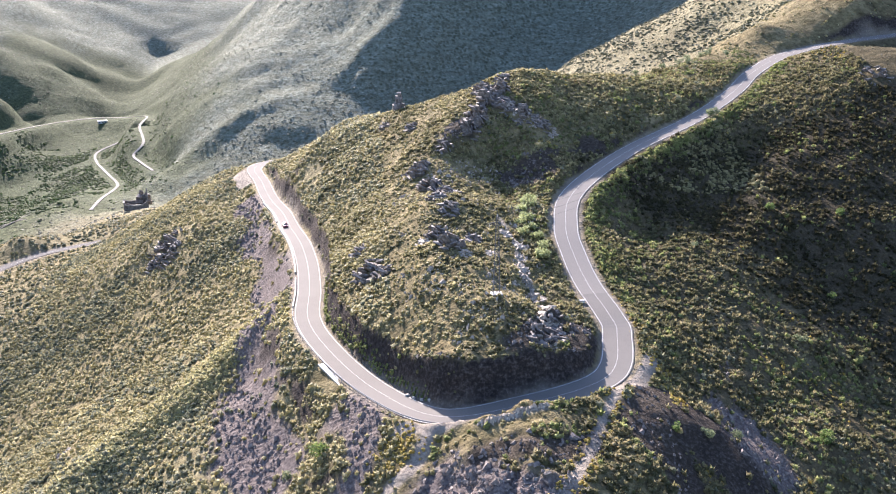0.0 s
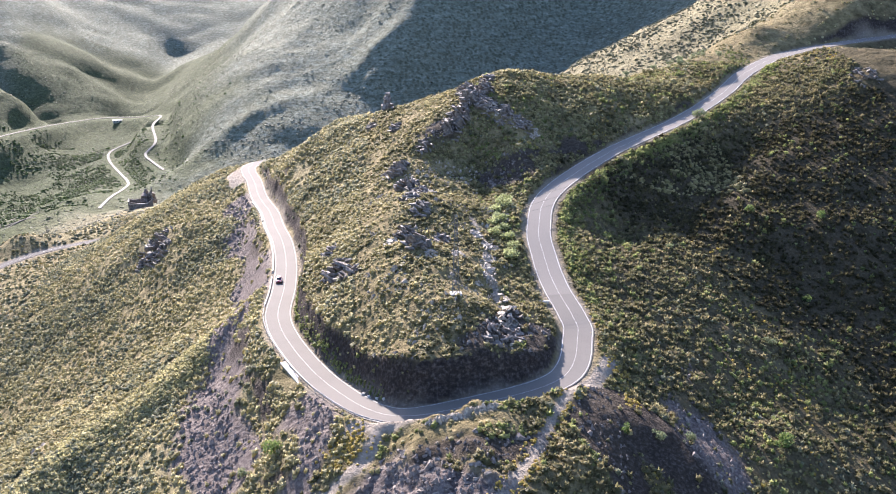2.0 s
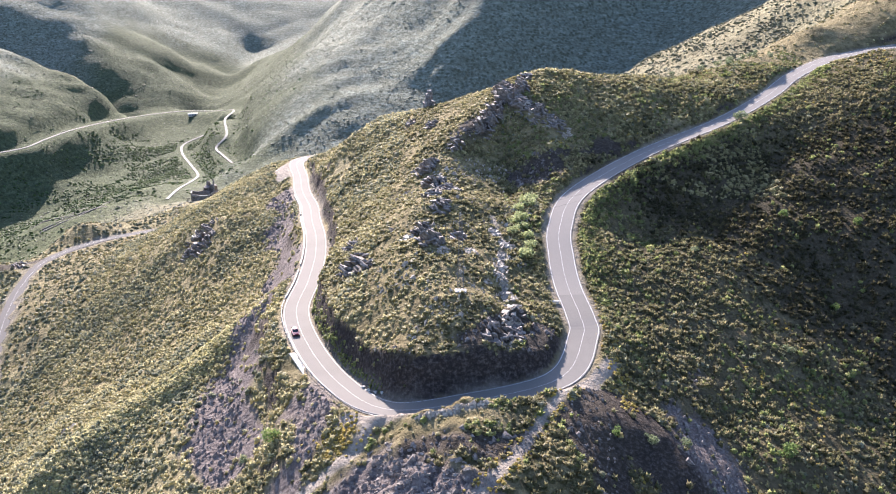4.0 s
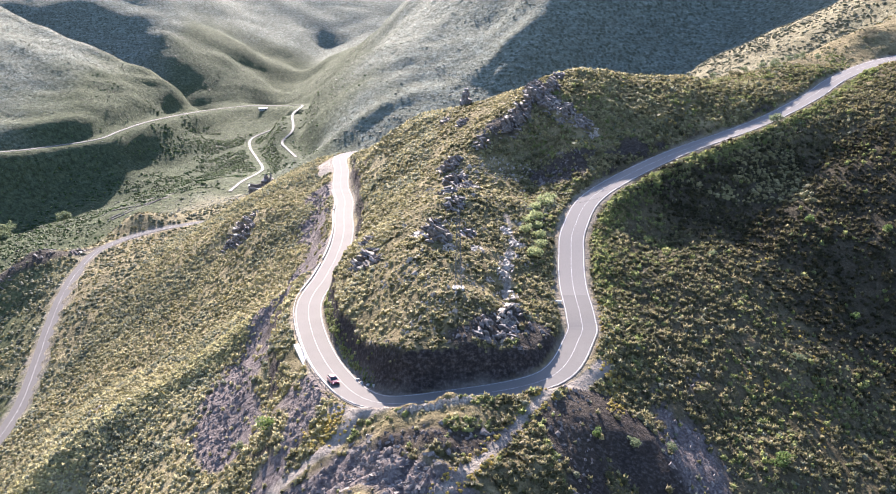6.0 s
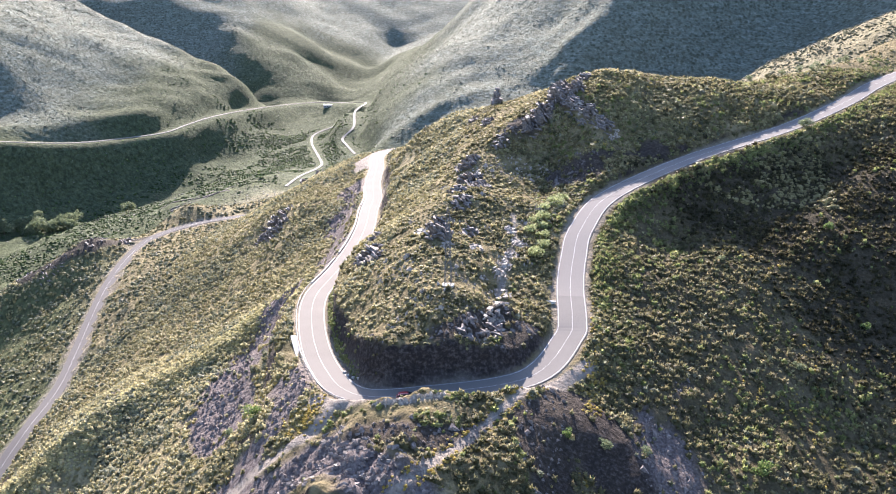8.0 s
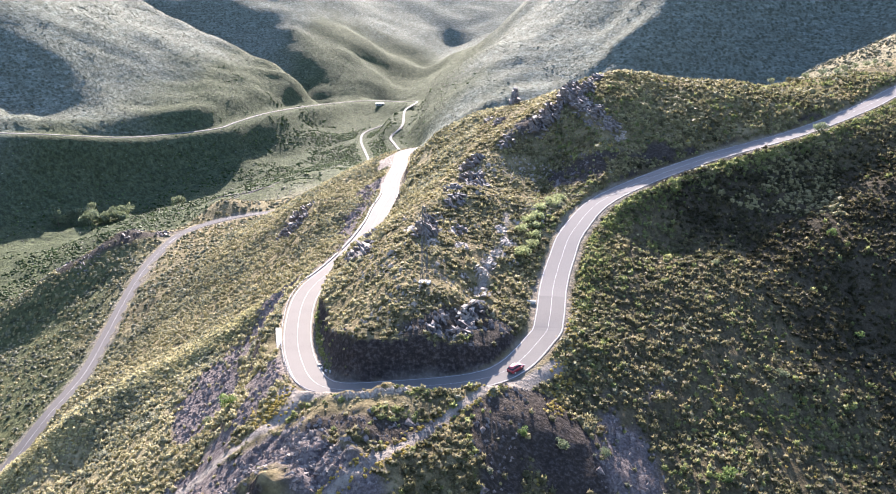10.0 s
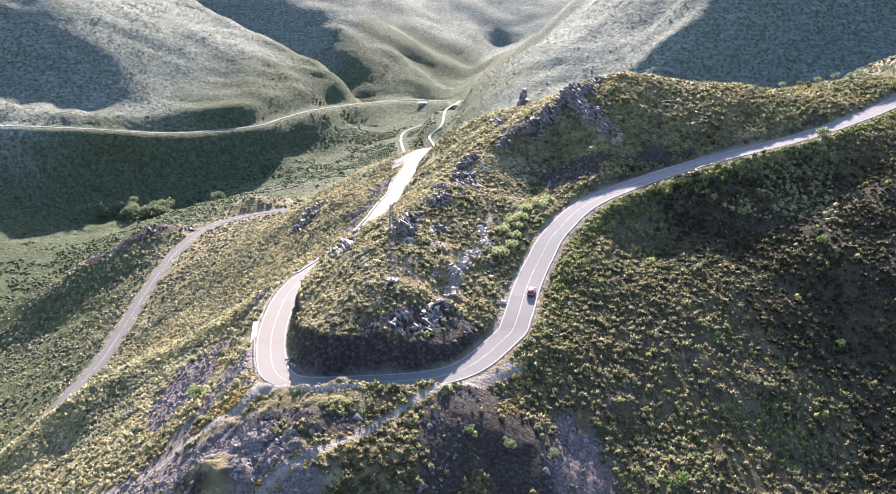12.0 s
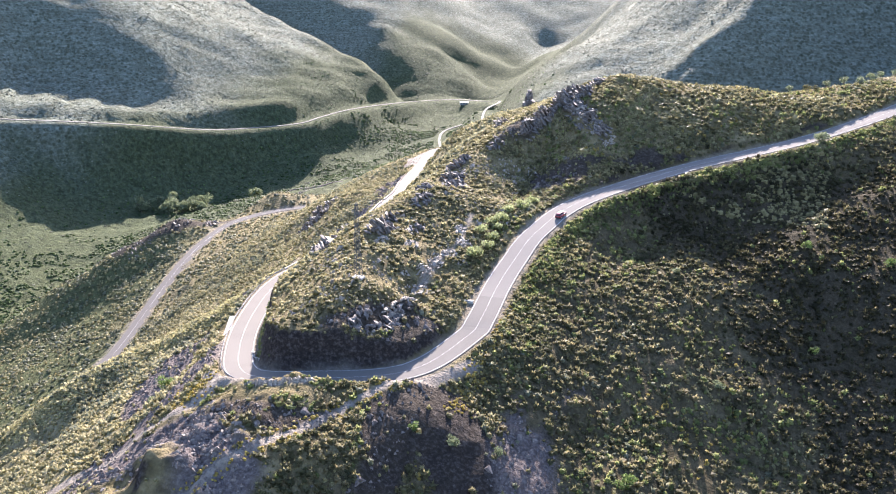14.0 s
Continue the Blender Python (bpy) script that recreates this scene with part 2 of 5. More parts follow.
def height(x, y):
    """The ground's height, and its distance to the roads."""
    x, y = np.asarray(x, float), np.asarray(y, float)
    z = lie_of_land(x, y)
    far = smooth(250, 700, np.hypot(x - 40, y))
    z = z + (1 - far) * 1.6 * fractal(x, y, 14, 4, 3)
    z = z + far * (5 * fractal(x, y, 190, 2, 11) - 9 * np.abs(fractal(x + 0.4 * y, y, 130, 2, 13)) - 6 * np.abs(fractal(0.45 * (x + y), 1.6 * (x - y), 95, 3, 17)) + 3 + 2.6 * fractal(x, y, 26, 3, 23))
    z = z + smooth(1180, 1380, y) * (34 * np.abs(fractal(x + 0.3 * y, y - 0.2 * x, 210, 3, 37)) - 8)
    for line, rise, half in ((LAND["left_spur_crest"], 16.0, 34.0), (LAND["hidden_gully"], -16.0, 34.0), (LAND["valley_floor"][8:] + [(-461, 2003, 0)], -16.0, 42.0)):
        z = z + rise * np.exp(-(beside(np.array(line, float), x, y, 120)[0] / half) ** 2)
    # old field terraces step down to the stream
    field = smooth(150, 60, np.hypot(x + 335, 0.7 * (y - 640))) + smooth(190, 80, np.hypot(0.6 * (x + 640), y - 640))
    step = np.where(x < -480, 9.0, 4.5) + 0.8 * fractal(x, y, 80, 2, 29)
    part_up = z / step - np.floor(z / step)
    z = z + np.clip(field, 0, 1) * step * (smooth(0.55, 0.95, part_up) - part_up)
    for line, rise, half in ((GRASS_CREST, 3.6, 10.0), (SCREE_HOLLOW, -1.8, 8.0)):
        z = z + rise * np.exp(-(beside(np.array(line, float), x, y, 40)[0] / half) ** 2)
    crag = np.exp(-(((x - 22) / 17) ** 2 + ((y + 52) / 19) ** 2)) + 0.8 * np.exp(-(((x - 44) / 5) ** 2 + ((y - 10) / 22) ** 2))
    z = z + crag * (4.6 * np.abs(fractal(x, y, 12, 4, 61)) * 2 - 1.6) + 0.35 * (1 - far) * fractal(x, y, 3.1, 2, 71)
    dist = np.full(len(x), 1e6)
    for curve, half in ((VALLEY_ROAD, 11.0), (VALLEY_LOOP, 9.0), (ROAD, 4.2), (LOWER_ROAD, 3.6)):
        d, rz = beside(curve, x, y, 45)
        if half > 5:
            t = smooth(half, half + 24, d)
            z = np.where(d < 45, (rz - 0.6) + (z - rz + 0.6) * t, z)
            continue
        near = d < 30
        w = np.where(z > rz, 2.3 + 1.8 * fractal(x, y, 7, 3, 81), 4.0 + 0.5 * np.abs(z - rz))
        half = half + 1.0 * fractal(x, y, 9, 3, 91)
        t = np.clip((d - half) / w, 0, 1)
        z = np.where(near, (rz - 0.12) + (z - rz + 0.12) * t, z)
        dist = np.minimum(dist, d)
    return z, dist


# ---- materials ----
def material(name, rough=0.9):
    m = bpy.data.materials.new(name)
    m.use_nodes = True
    n, l = m.node_tree.nodes, m.node_tree.links
    b = n["Principled BSDF"]
    b.inputs["Roughness"].default_value = rough
    b.inputs["Specular IOR Level"].default_value = 0.12
    return m, n, l, b


def noise_node(n, l, scale, detail=5.0, rough=0.6, coords=None):
    t = n.new("ShaderNodeTexNoise")
    t.inputs["Scale"].default_value, t.inputs["Detail"].default_value, t.inputs["Roughness"].default_value = scale, detail, rough
    if coords is None:
        coords = n.new("ShaderNodeTexCoord").outputs["Object"]
    l.new(coords, t.inputs["Vector"])
    return t.outputs["Fac"]


def ramp(n, l, fac, *stops):
    r = n.new("ShaderNodeValToRGB")
    while len(r.color_ramp.elements) < len(stops):
        r.color_ramp.elements.new(0.5)
    for e, (at, c) in zip(r.color_ramp.elements, stops):
        e.position, e.color = at, (*c, 1)
    l.new(fac, r.inputs["Fac"])
    return r.outputs["Color"]


def mix(n, l, fac, a, b):
    m = n.new("ShaderNodeMix")
    m.data_type = "RGBA"
    for sock, v in ((m.inputs[0], fac), (m.inputs[6], a), (m.inputs[7], b)):
        if isinstance(v, (int, float)):
            sock.default_value = v
        elif isinstance(v, tuple):
            sock.default_value = (*v, 1)
        else:
            l.new(v, sock)
    return m.outputs[2]


def bump(n, l, b, fac, strength, distance):
    k = n.new("ShaderNodeBump")
    k.inputs["Strength"].default_value, k.inputs["Distance"].default_value = strength, distance
    l.new(fac, k.inputs["Height"])
    l.new(k.outputs[0], b.inputs["Normal"])


def speckled(name, dark, mid, pale, scale, rough=0.9, relief=0.3, depth=0.1):
    m, n, l, b = material(name, rough)
    f = noise_node(n, l, scale, 6)
    c = ramp(n, l, f, (0.3, dark), (0.5, mid), (0.72, pale))
    g = noise_node(n, l, scale * 0.13, 3)
    l.new(mix(n, l, ramp(n, l, g, (0.4, (0, 0, 0)), (0.65, (0.5, 0.5, 0.5))), c, mid), b.inputs["Base Color"])
    bump(n, l, b, f, relief, depth)
    return m


def ground_material():
    m, n, l, b = material("hillside", 0.95)
    b.inputs["Specular IOR Level"].default_value = 0.035
    at = n.new("ShaderNodeAttribute")
    at.attribute_name = "cover"
    sep = n.new("ShaderNodeSeparateColor")
    l.new(at.outputs["Color"], sep.inputs[0])
    fine, mid = noise_node(n, l, 1.3, 6, 0.7), noise_node(n, l, 0.22, 6, 0.7)
    clump = noise_node(n, l, 0.5, 3, 0.55)
    lay = n.new("ShaderNodeAttribute")
    lay.attribute_name = "lay"
    zone = n.new("ShaderNodeSeparateColor")
    l.new(lay.outputs["Color"], zone.inputs[0])
    grass = ramp(n, l, mid, (0.3, (0.14, 0.12, 0.07)), (0.5, (0.25, 0.215, 0.125)), (0.7, (0.36, 0.31, 0.185)))
    green = ramp(n, l, mid, (0.3, (0.082, 0.066, 0.036)), (0.5, (0.158, 0.128, 0.068)), (0.7, (0.25, 0.205, 0.112)))
    # far scrub ground, cooled and greyed so its colour holds some haze
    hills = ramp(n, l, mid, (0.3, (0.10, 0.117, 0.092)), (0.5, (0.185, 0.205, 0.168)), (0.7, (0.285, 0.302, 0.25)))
    # scrub dots and trodden contour bands over the far hills
    dots = n.new("ShaderNodeTexVoronoi")
    dots.inputs["Scale"].default_value = 0.19
    l.new(n.new("ShaderNodeTexCoord").outputs["Object"], dots.inputs["Vector"])
    stretch = n.new("ShaderNodeMapping")
    stretch.inputs["Scale"].default_value = (0.035, 0.035, 0.42)
    l.new(n.new("ShaderNodeTexCoord").outputs["Object"], stretch.inputs["Vector"])
    bands = noise_node(n, l, 1.0, 5, 0.7, stretch.outputs[0])
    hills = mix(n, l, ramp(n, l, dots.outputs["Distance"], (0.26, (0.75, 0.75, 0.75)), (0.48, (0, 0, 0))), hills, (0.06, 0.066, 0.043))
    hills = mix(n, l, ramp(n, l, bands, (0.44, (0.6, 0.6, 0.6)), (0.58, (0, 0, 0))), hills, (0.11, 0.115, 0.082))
    lush = ramp(n, l, mid, (0.3, (0.026, 0.034, 0.018)), (0.5, (0.055, 0.07, 0.031)), (0.7, (0.105, 0.12, 0.052)))
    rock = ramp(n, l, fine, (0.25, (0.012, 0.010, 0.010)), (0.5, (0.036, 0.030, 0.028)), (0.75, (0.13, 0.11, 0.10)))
    scree = ramp(n, l, fine, (0.3, (0.055, 0.045, 0.043)), (0.5, (0.115, 0.096, 0.091)), (0.75, (0.24, 0.21, 0.195)))
    dirt = ramp(n, l, fine, (0.3, (0.17, 0.147, 0.122)), (0.6, (0.26, 0.228, 0.193)), (0.8, (0.37, 0.33, 0.285)))
    c = mix(n, l, sep.outputs[1], grass, green)
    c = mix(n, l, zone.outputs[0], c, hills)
    c = mix(n, l, zone.outputs[1], c, lush)
    # east slope earth, blackened with the shade between its bushes
    shade_ground = ramp(n, l, fine, (0.3, (0.022, 0.018, 0.013)), (0.55, (0.05, 0.042, 0.029)), (0.75, (0.11, 0.093, 0.062)))
    c = mix(n, l, zone.outputs[2], c, shade_ground)
    wide = noise_node(n, l, 0.17, 4, 0.7)
    spots = mix(n, l, 0.5, ramp(n, l, clump, (0.40, (0.47, 0.48, 0.43)), (0.50, (1, 1, 1))), ramp(n, l, wide, (0.44, (0.46, 0.50, 0.44)), (0.53, (1, 1, 1))))
    k = n.new("ShaderNodeMix")
    k.data_type, k.blend_type = "RGBA", "MULTIPLY"
    k.inputs[0].default_value = 0.85
    l.new(c, k.inputs[6])
    l.new(spots, k.inputs[7])
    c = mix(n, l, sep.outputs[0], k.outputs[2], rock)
    c = mix(n, l, at.outputs["Alpha"], c, scree)
    c = mix(n, l, sep.outputs[2], c, dirt)
    l.new(c, b.inputs["Base Color"])
    add = n.new("ShaderNodeMath")
    l.new(fine, add.inputs[0])
    l.new(clump, add.inputs[1])
    far = noise_node(n, l, 0.16, 5, 0.65)
    both = n.new("ShaderNodeMath")
    both.operation = "MULTIPLY_ADD"
    both.inputs[1].default_value = 3.0
    l.new(far, both.inputs[0])
    l.new(add.outputs[0], both.inputs[2])
    bump(n, l, b, both.outputs[0], 0.9, 0.7)
    return m


def lines(core, middle, outer_lo, outer_hi, seen):
    """Grid lines: fine in the core, coarser in the middle, opening out to the rim."""
    v = list(np.arange(middle[0], core[0], 1.25)) + list(np.arange(core[0], core[1], 0.7)) + list(np.arange(core[1], middle[1], 1.25))
    for end, sign in ((outer_hi, 1), (outer_lo, -1)):
        at, step = (v[-1] if sign > 0 else v[0]), 1.3
        out = []
        while sign * (end - at) > 0:
            at += sign * step
            step = min(step * 1.045, 10.5 if seen[0] < at < seen[1] else 30)
            out.append(at)
        v = v + out if sign > 0 else out[::-1] + v
    return np.array(v)


gx, gy = lines((-22, 74), (-120, 170), -1500, 1200, (-880, 200)), lines((-60, 50), (-90, 250), -700, 2900, (250, 1330))
GX, GY = (a.ravel() for a in np.meshgrid(gx, gy))
GZ, GD = height(GX, GY)


def to_line(points, x, y):
    """Distance to a line on the plan."""
    p = np.array([(*q[:2], 0.0) for q in points], float)
    return beside(p, x, y, 330)[0]


SCREE = [([(8, -48), (18, -46), (28, -50), (36, -58)], 5.5), ([(16, -40), (20, -36)], 3.0), ([(76, -4), (80, -22), (84, -38)], 0.4), ([(-27, 64), (-27, 35), (-22, 5), (-15, -14)], 4.5), ([(-47, 208), (-37, 160), (-28, 112), (-22, 75)], 4.0),
         ([(2, -12), (3, -26), (-3, -48)], 4.5), ([(86, 4), (82, -14), (86, -30)], 0.2)]
# rock faces; the mound front and east scree are blackened for shade too
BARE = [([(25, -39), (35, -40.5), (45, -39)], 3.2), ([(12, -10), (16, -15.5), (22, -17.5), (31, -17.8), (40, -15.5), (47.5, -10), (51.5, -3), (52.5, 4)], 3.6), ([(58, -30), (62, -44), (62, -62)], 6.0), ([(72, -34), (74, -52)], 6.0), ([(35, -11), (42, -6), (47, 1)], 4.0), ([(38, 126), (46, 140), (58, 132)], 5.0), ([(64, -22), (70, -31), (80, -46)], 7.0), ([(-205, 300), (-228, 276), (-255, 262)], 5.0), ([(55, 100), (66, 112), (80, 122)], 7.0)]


def cover_masks(x, y, z, steep, d):
    """How far the ground is bare rock, scrub floor darkened for the tufts' shade, pale dirt and scree."""
    n1, n2 = fractal(x, y, 22, 4, 41), fractal(x, y, 60, 3, 53)
    near = np.hypot(x - 40, y) < 420
    rock = smooth(0.95, 1.35, steep + 0.5 * n1) * near
    # near ground among tussocks takes a darker colour, as their shade would give
    under = smooth(360, 300, np.hypot(x - 20, y - 120))
    green = np.maximum(0.35 + 0.4 * smooth(-0.1, 0.3, n2), 0.9 * under * (0.25 + 0.75 * smooth(-24, 0, x)))
    scree = 0 * x
    for line, half in SCREE:
        scree = np.maximum(scree, smooth(half + 2.5, half - 1.5, to_line(line, x, y) + 9 * n1))
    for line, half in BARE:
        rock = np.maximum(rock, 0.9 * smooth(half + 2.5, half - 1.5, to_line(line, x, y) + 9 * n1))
    dirt = 0.6 * smooth(5.2, 3.9, d + 2.5 * n1) * (d < 12)
    for line, half in ((TRACK_WEST, 1.6), (TRACK_EAST, 0.9), ([(27.5, -30.4), (33, -29.5), (38.5, -28.3)], 0.7), ([(41, 62), (43.5, 46), (42.5, 30), (43.5, 18)], 0.5), ([(-56, 256), (-53, 240), (-50, 232)], 4.0), ([(53, -20), (60, -15.5), (65.5, -5)], 1.6), ([(11, -25), (18, -27.5), (24, -27)], 1.8)):
        dirt = np.maximum(dirt, smooth(half + 0.9, half - 0.5, to_line(line, x, y) + 0.7 * n1))
    return rock, green, dirt, scree


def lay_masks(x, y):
    """Far hills greyed in place of haze, the lush valley bottom, and the east slope's scrub and then ground, both
    darkened as shade.
    """
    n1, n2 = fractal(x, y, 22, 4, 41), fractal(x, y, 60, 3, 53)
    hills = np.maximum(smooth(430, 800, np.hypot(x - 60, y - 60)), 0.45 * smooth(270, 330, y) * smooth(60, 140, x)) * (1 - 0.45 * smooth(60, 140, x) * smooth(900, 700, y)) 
    valley = smooth(260, 140, to_line(LAND["valley_floor"], x, y) + 70 * n2 + 20 * n1)
    valley = np.maximum(valley, smooth(90, 40, to_line(LAND["lower_valley"], x, y) + 60 * n2))
    # outline of the slope's shadow, where scrub and ground are coloured dark
    shade_scrub = smooth(134, 156, x + 0.65 * y + 34 * n2 + 16 * n1) * smooth(66, 76, x) * smooth(330, 260, x) * smooth(150, 122, y - 0.35 * (x - 120) + 14 * n1)
    shade_band = 0.6 * smooth(60, 70, x) * smooth(330, 260, x) * smooth(20, -4, y - 0.9 * x - 30 + 20 * n1)
    return hills, 0.85 * valley, shade_scrub, np.maximum(0.9 * shade_scrub, shade_band)


ny, nx = len(gy), len(gx)
_z = GZ.reshape(ny, nx)
STEEP = np.hypot(np.gradient(_z, gx, axis=1), np.gradient(_z, gy, axis=0)).ravel()
ROCK, GREEN, DIRT, SCREES = cover_masks(GX, GY, GZ, STEEP, GD)


def mesh_from(name, verts, faces, mat=None, shade=False):
    me = bpy.data.meshes.new(name)
    verts, faces = np.asarray(verts, np.float32), np.asarray(faces, np.int32)
    k = faces.shape[1]
    me.vertices.add(len(verts))
    me.vertices.foreach_set("co", verts.ravel())
    me.loops.add(faces.size)
    me.loops.foreach_set("vertex_index", faces.ravel())
    me.polygons.add(len(faces))
    me.polygons.foreach_set("loop_start", np.arange(0, faces.size, k, dtype=np.int32))
    me.polygons.foreach_set("loop_total", np.full(len(faces), k, np.int32))
    me.polygons.foreach_set("use_smooth", np.full(len(faces), shade))
    me.update(calc_edges=True)
    if mat:
        me.materials.append(mat)
    return me


_i = (np.arange(ny - 1)[:, None] * nx + np.arange(nx - 1)[None]).ravel()
ground_mesh = mesh_from("ground", np.stack([GX, GY, GZ], 1), np.stack([_i, _i + 1, _i + nx + 1, _i + nx], 1), ground_material(), True)
_c = ground_mesh.color_attributes.new("cover", "FLOAT_COLOR", "POINT")
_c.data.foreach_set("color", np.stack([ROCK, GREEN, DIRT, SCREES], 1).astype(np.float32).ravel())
HILLS, LUSH, SHADE_SCRUB, SHADE_GROUND = lay_masks(GX, GY)
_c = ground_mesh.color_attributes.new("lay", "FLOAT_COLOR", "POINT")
_c.data.foreach_set("color", np.stack([HILLS, LUSH, SHADE_GROUND, 0 * HILLS], 1).astype(np.float32).ravel())
ground = tagged(new("ground", ground_mesh), "steep scrubby mountainside with dry grass, rock and scree", "hillside", kind="structure")


def read_off(values, x, y):
    """A grid's values at points of the plan."""
    x, y = np.atleast_1d(np.asarray(x, float)), np.atleast_1d(np.asarray(y, float))
    i, j = np.clip(np.searchsorted(gx, x) - 1, 0, nx - 2), np.clip(np.searchsorted(gy, y) - 1, 0, ny - 2)
    u, v = (x - gx[i]) / (gx[i + 1] - gx[i]), (y - gy[j]) / (gy[j + 1] - gy[j])
    g = values.reshape(ny, nx)
    return g[j, i] * (1 - u) * (1 - v) + g[j, i + 1] * u * (1 - v) + g[j + 1, i] * (1 - u) * v + g[j + 1, i + 1] * u * v


def surface(x, y):
    """The ground's height at points."""
    return read_off(GZ, x, y)


# ---- roads ----
def sideways(curve):
    t = np.gradient(curve[:, :2], axis=0)
    t /= np.linalg.norm(t, axis=1)[:, None]
    return np.stack([t[:, 1], -t[:, 0]], 1)


def strip(curve, offsets, lift, skirt=0.0):
    """A ribbon along a curve between two offsets to its right, with skirts that give it thickness."""
    s = sideways(curve)
    cols = []
    if skirt:
        cols.append((offsets[0], -skirt))
    cols += [(offsets[0], lift), (offsets[1], lift)]
    if skirt:
        cols.append((offsets[1], -skirt))
    v = np.concatenate([np.c_[curve[:, :2] + o * s, curve[:, 2] + h] for o, h in cols])
    m = len(curve)
    f = []
    for c in range(len(cols) - 1):
        k = c * m + np.arange(m - 1)
        f.append(np.stack([k, k + 1, k + m + 1, k + m], 1))
    return v, np.concatenate(f)


def asphalt_material():
    m, n, l, b = material("asphalt", 0.9)
    b.inputs["Specular IOR Level"].default_value = 0.08
    f, g = noise_node(n, l, 7, 6), noise_node(n, l, 0.12, 4)
    c = ramp(n, l, f, (0.3, (0.115, 0.106, 0.097)), (0.7, (0.165, 0.153, 0.141)))
    l.new(mix(n, l, ramp(n, l, g, (0.4, (0, 0, 0)), (0.6, (0.6, 0.6, 0.6))), c, (0.155, 0.144, 0.133)), b.inputs["Base Color"])
    bump(n, l, b, f, 0.3, 0.02)
    return m


asphalt = asphalt_material()
worn_asphalt = speckled("worn_asphalt", (0.09, 0.083, 0.077), (0.125, 0.116, 0.108), (0.16, 0.149, 0.139), 4, 0.9, 0.2, 0.02)
worn_asphalt.node_tree.nodes["Principled BSDF"].inputs["Specular IOR Level"].default_value = 0.05
paint = speckled("road_paint", (0.3, 0.29, 0.27), (0.5, 0.49, 0.47), (0.68, 0.67, 0.65), 3, 0.8, 0.1, 0.01)
for _name, _curve, _label in (("road", ROAD, "grey two-lane asphalt mountain road with white edge lines"),
                              ("road_lower", LOWER_ROAD, "narrow grey asphalt road below the grassy spur")):
    _half = ROAD_WIDTH / 2 if _name == "road" else 2.8
    road = tagged(new(_name, mesh_from(_name, *strip(_curve, (-_half, _half), 0.03, 0.5), asphalt if _name == "road" else worn_asphalt, False)), _label, "road", kind="structure")
    for _o, _w in ((-_half + 0.3, 0.12), (_half - 0.3, 0.12), (0, 0.07)) if _name == "road" else ((0, 0.08),):
        mark = new("lane_line", mesh_from("lane_line", *strip(_curve, (_o - _w / 2, _o + _w / 2), 0.045), paint))
        mark.parent = road
fresh_asphalt = speckled("fresh_asphalt", (0.14, 0.129, 0.119), (0.17, 0.157, 0.145), (0.2, 0.185, 0.171), 6, 0.9, 0.2, 0.02)
fresh_asphalt.node_tree.nodes["Principled BSDF"].inputs["Specular IOR Level"].default_value = 0.08
_run = int(np.argmin(np.hypot(ROAD[:, 0] - 59.8, ROAD[:, 1] - 24.5)))
resurfaced = new("resurfaced_patch", mesh_from("resurfaced_patch", *strip(ROAD[_run:], (-3.45, 3.45), 0.036), fresh_asphalt, False))
resurfaced.parent = bpy.data.objects["road"]


def draped(points, lift):
    c = spline([(*p, 0) for p in points], 6.0)
    c[:, 2] = surface(c[:, 0], c[:, 1]) + lift
    return c


gravel = speckled("pale_gravel", (0.14, 0.132, 0.12), (0.21, 0.198, 0.182), (0.28, 0.266, 0.247), 3, 0.9, 0.3, 0.03)
for _name, _line in (("road_valley", VALLEY_ROAD), ("road_valley_loop", VALLEY_LOOP)):
    tagged(new(_name, mesh_from(_name, *strip(_line, (-1.45, 1.45), 0.0, 1.6), gravel, False)), "pale unpaved road along the valley side", "road", kind="structure")


# ---- where rock breaks through: x, y, reach, height, blocks ----
DARK_ROCKS = [(21, 106, 3.6, 3.6, 14), (23.5, 92, 3.4, 4.2, 16), (28, 83, 3.6, 3.4, 14), (25.5, 36, 3.4, 4.0, 18), (22.5, 47, 2.8, 2.6, 12), (5, 42, 3.6, 3.4, 14),
              (8, 36, 2.6, 2.6, 10), (32, 43, 2.2, 1.6, 8), (46, 153, 3.6, 4.5, 16), (46, 142, 3.6, 4.6, 18), (51, 136, 3.4, 2.4, 14), (57, 131, 3.6, 2.2, 14),
              (63, 127, 3.0, 1.8, 10), (20.5, 152, 2.4, 2.6, 9), (11, 178, 2.4, 2.2, 8), (54, 159, 3, 2.4, 10), (-80, 195, 7.5, 5.0, 26), (-76, 184, 5.0, 3.6, 16), (2, 60, 2.2, 1.6, 8), (-84, 188, 3.0, 3.0, 10), 
              (198, 166, 5, 2.2, 12), (-262, 272, 7, 1.2, 14), (-225, 285, 6, 1.6, 16), (-240, 262, 7, 1.5, 16), (-212, 296, 5, 1.4, 12), (40, -7.5, 2.4, 1.5, 7), (44, -3, 2.6, 1.5, 8), (46, 2, 2.0, 1.1, 6), (42, 132, 3.6, 4.4, 16), (39, 126, 3.0, 3.6, 12), (52, 148, 3.4, 3.4, 14), (27, 60, 2.6, 2.4, 10), (24, 70, 2.6, 2.2, 10), (30, 118, 2.6, 2.4, 9)]
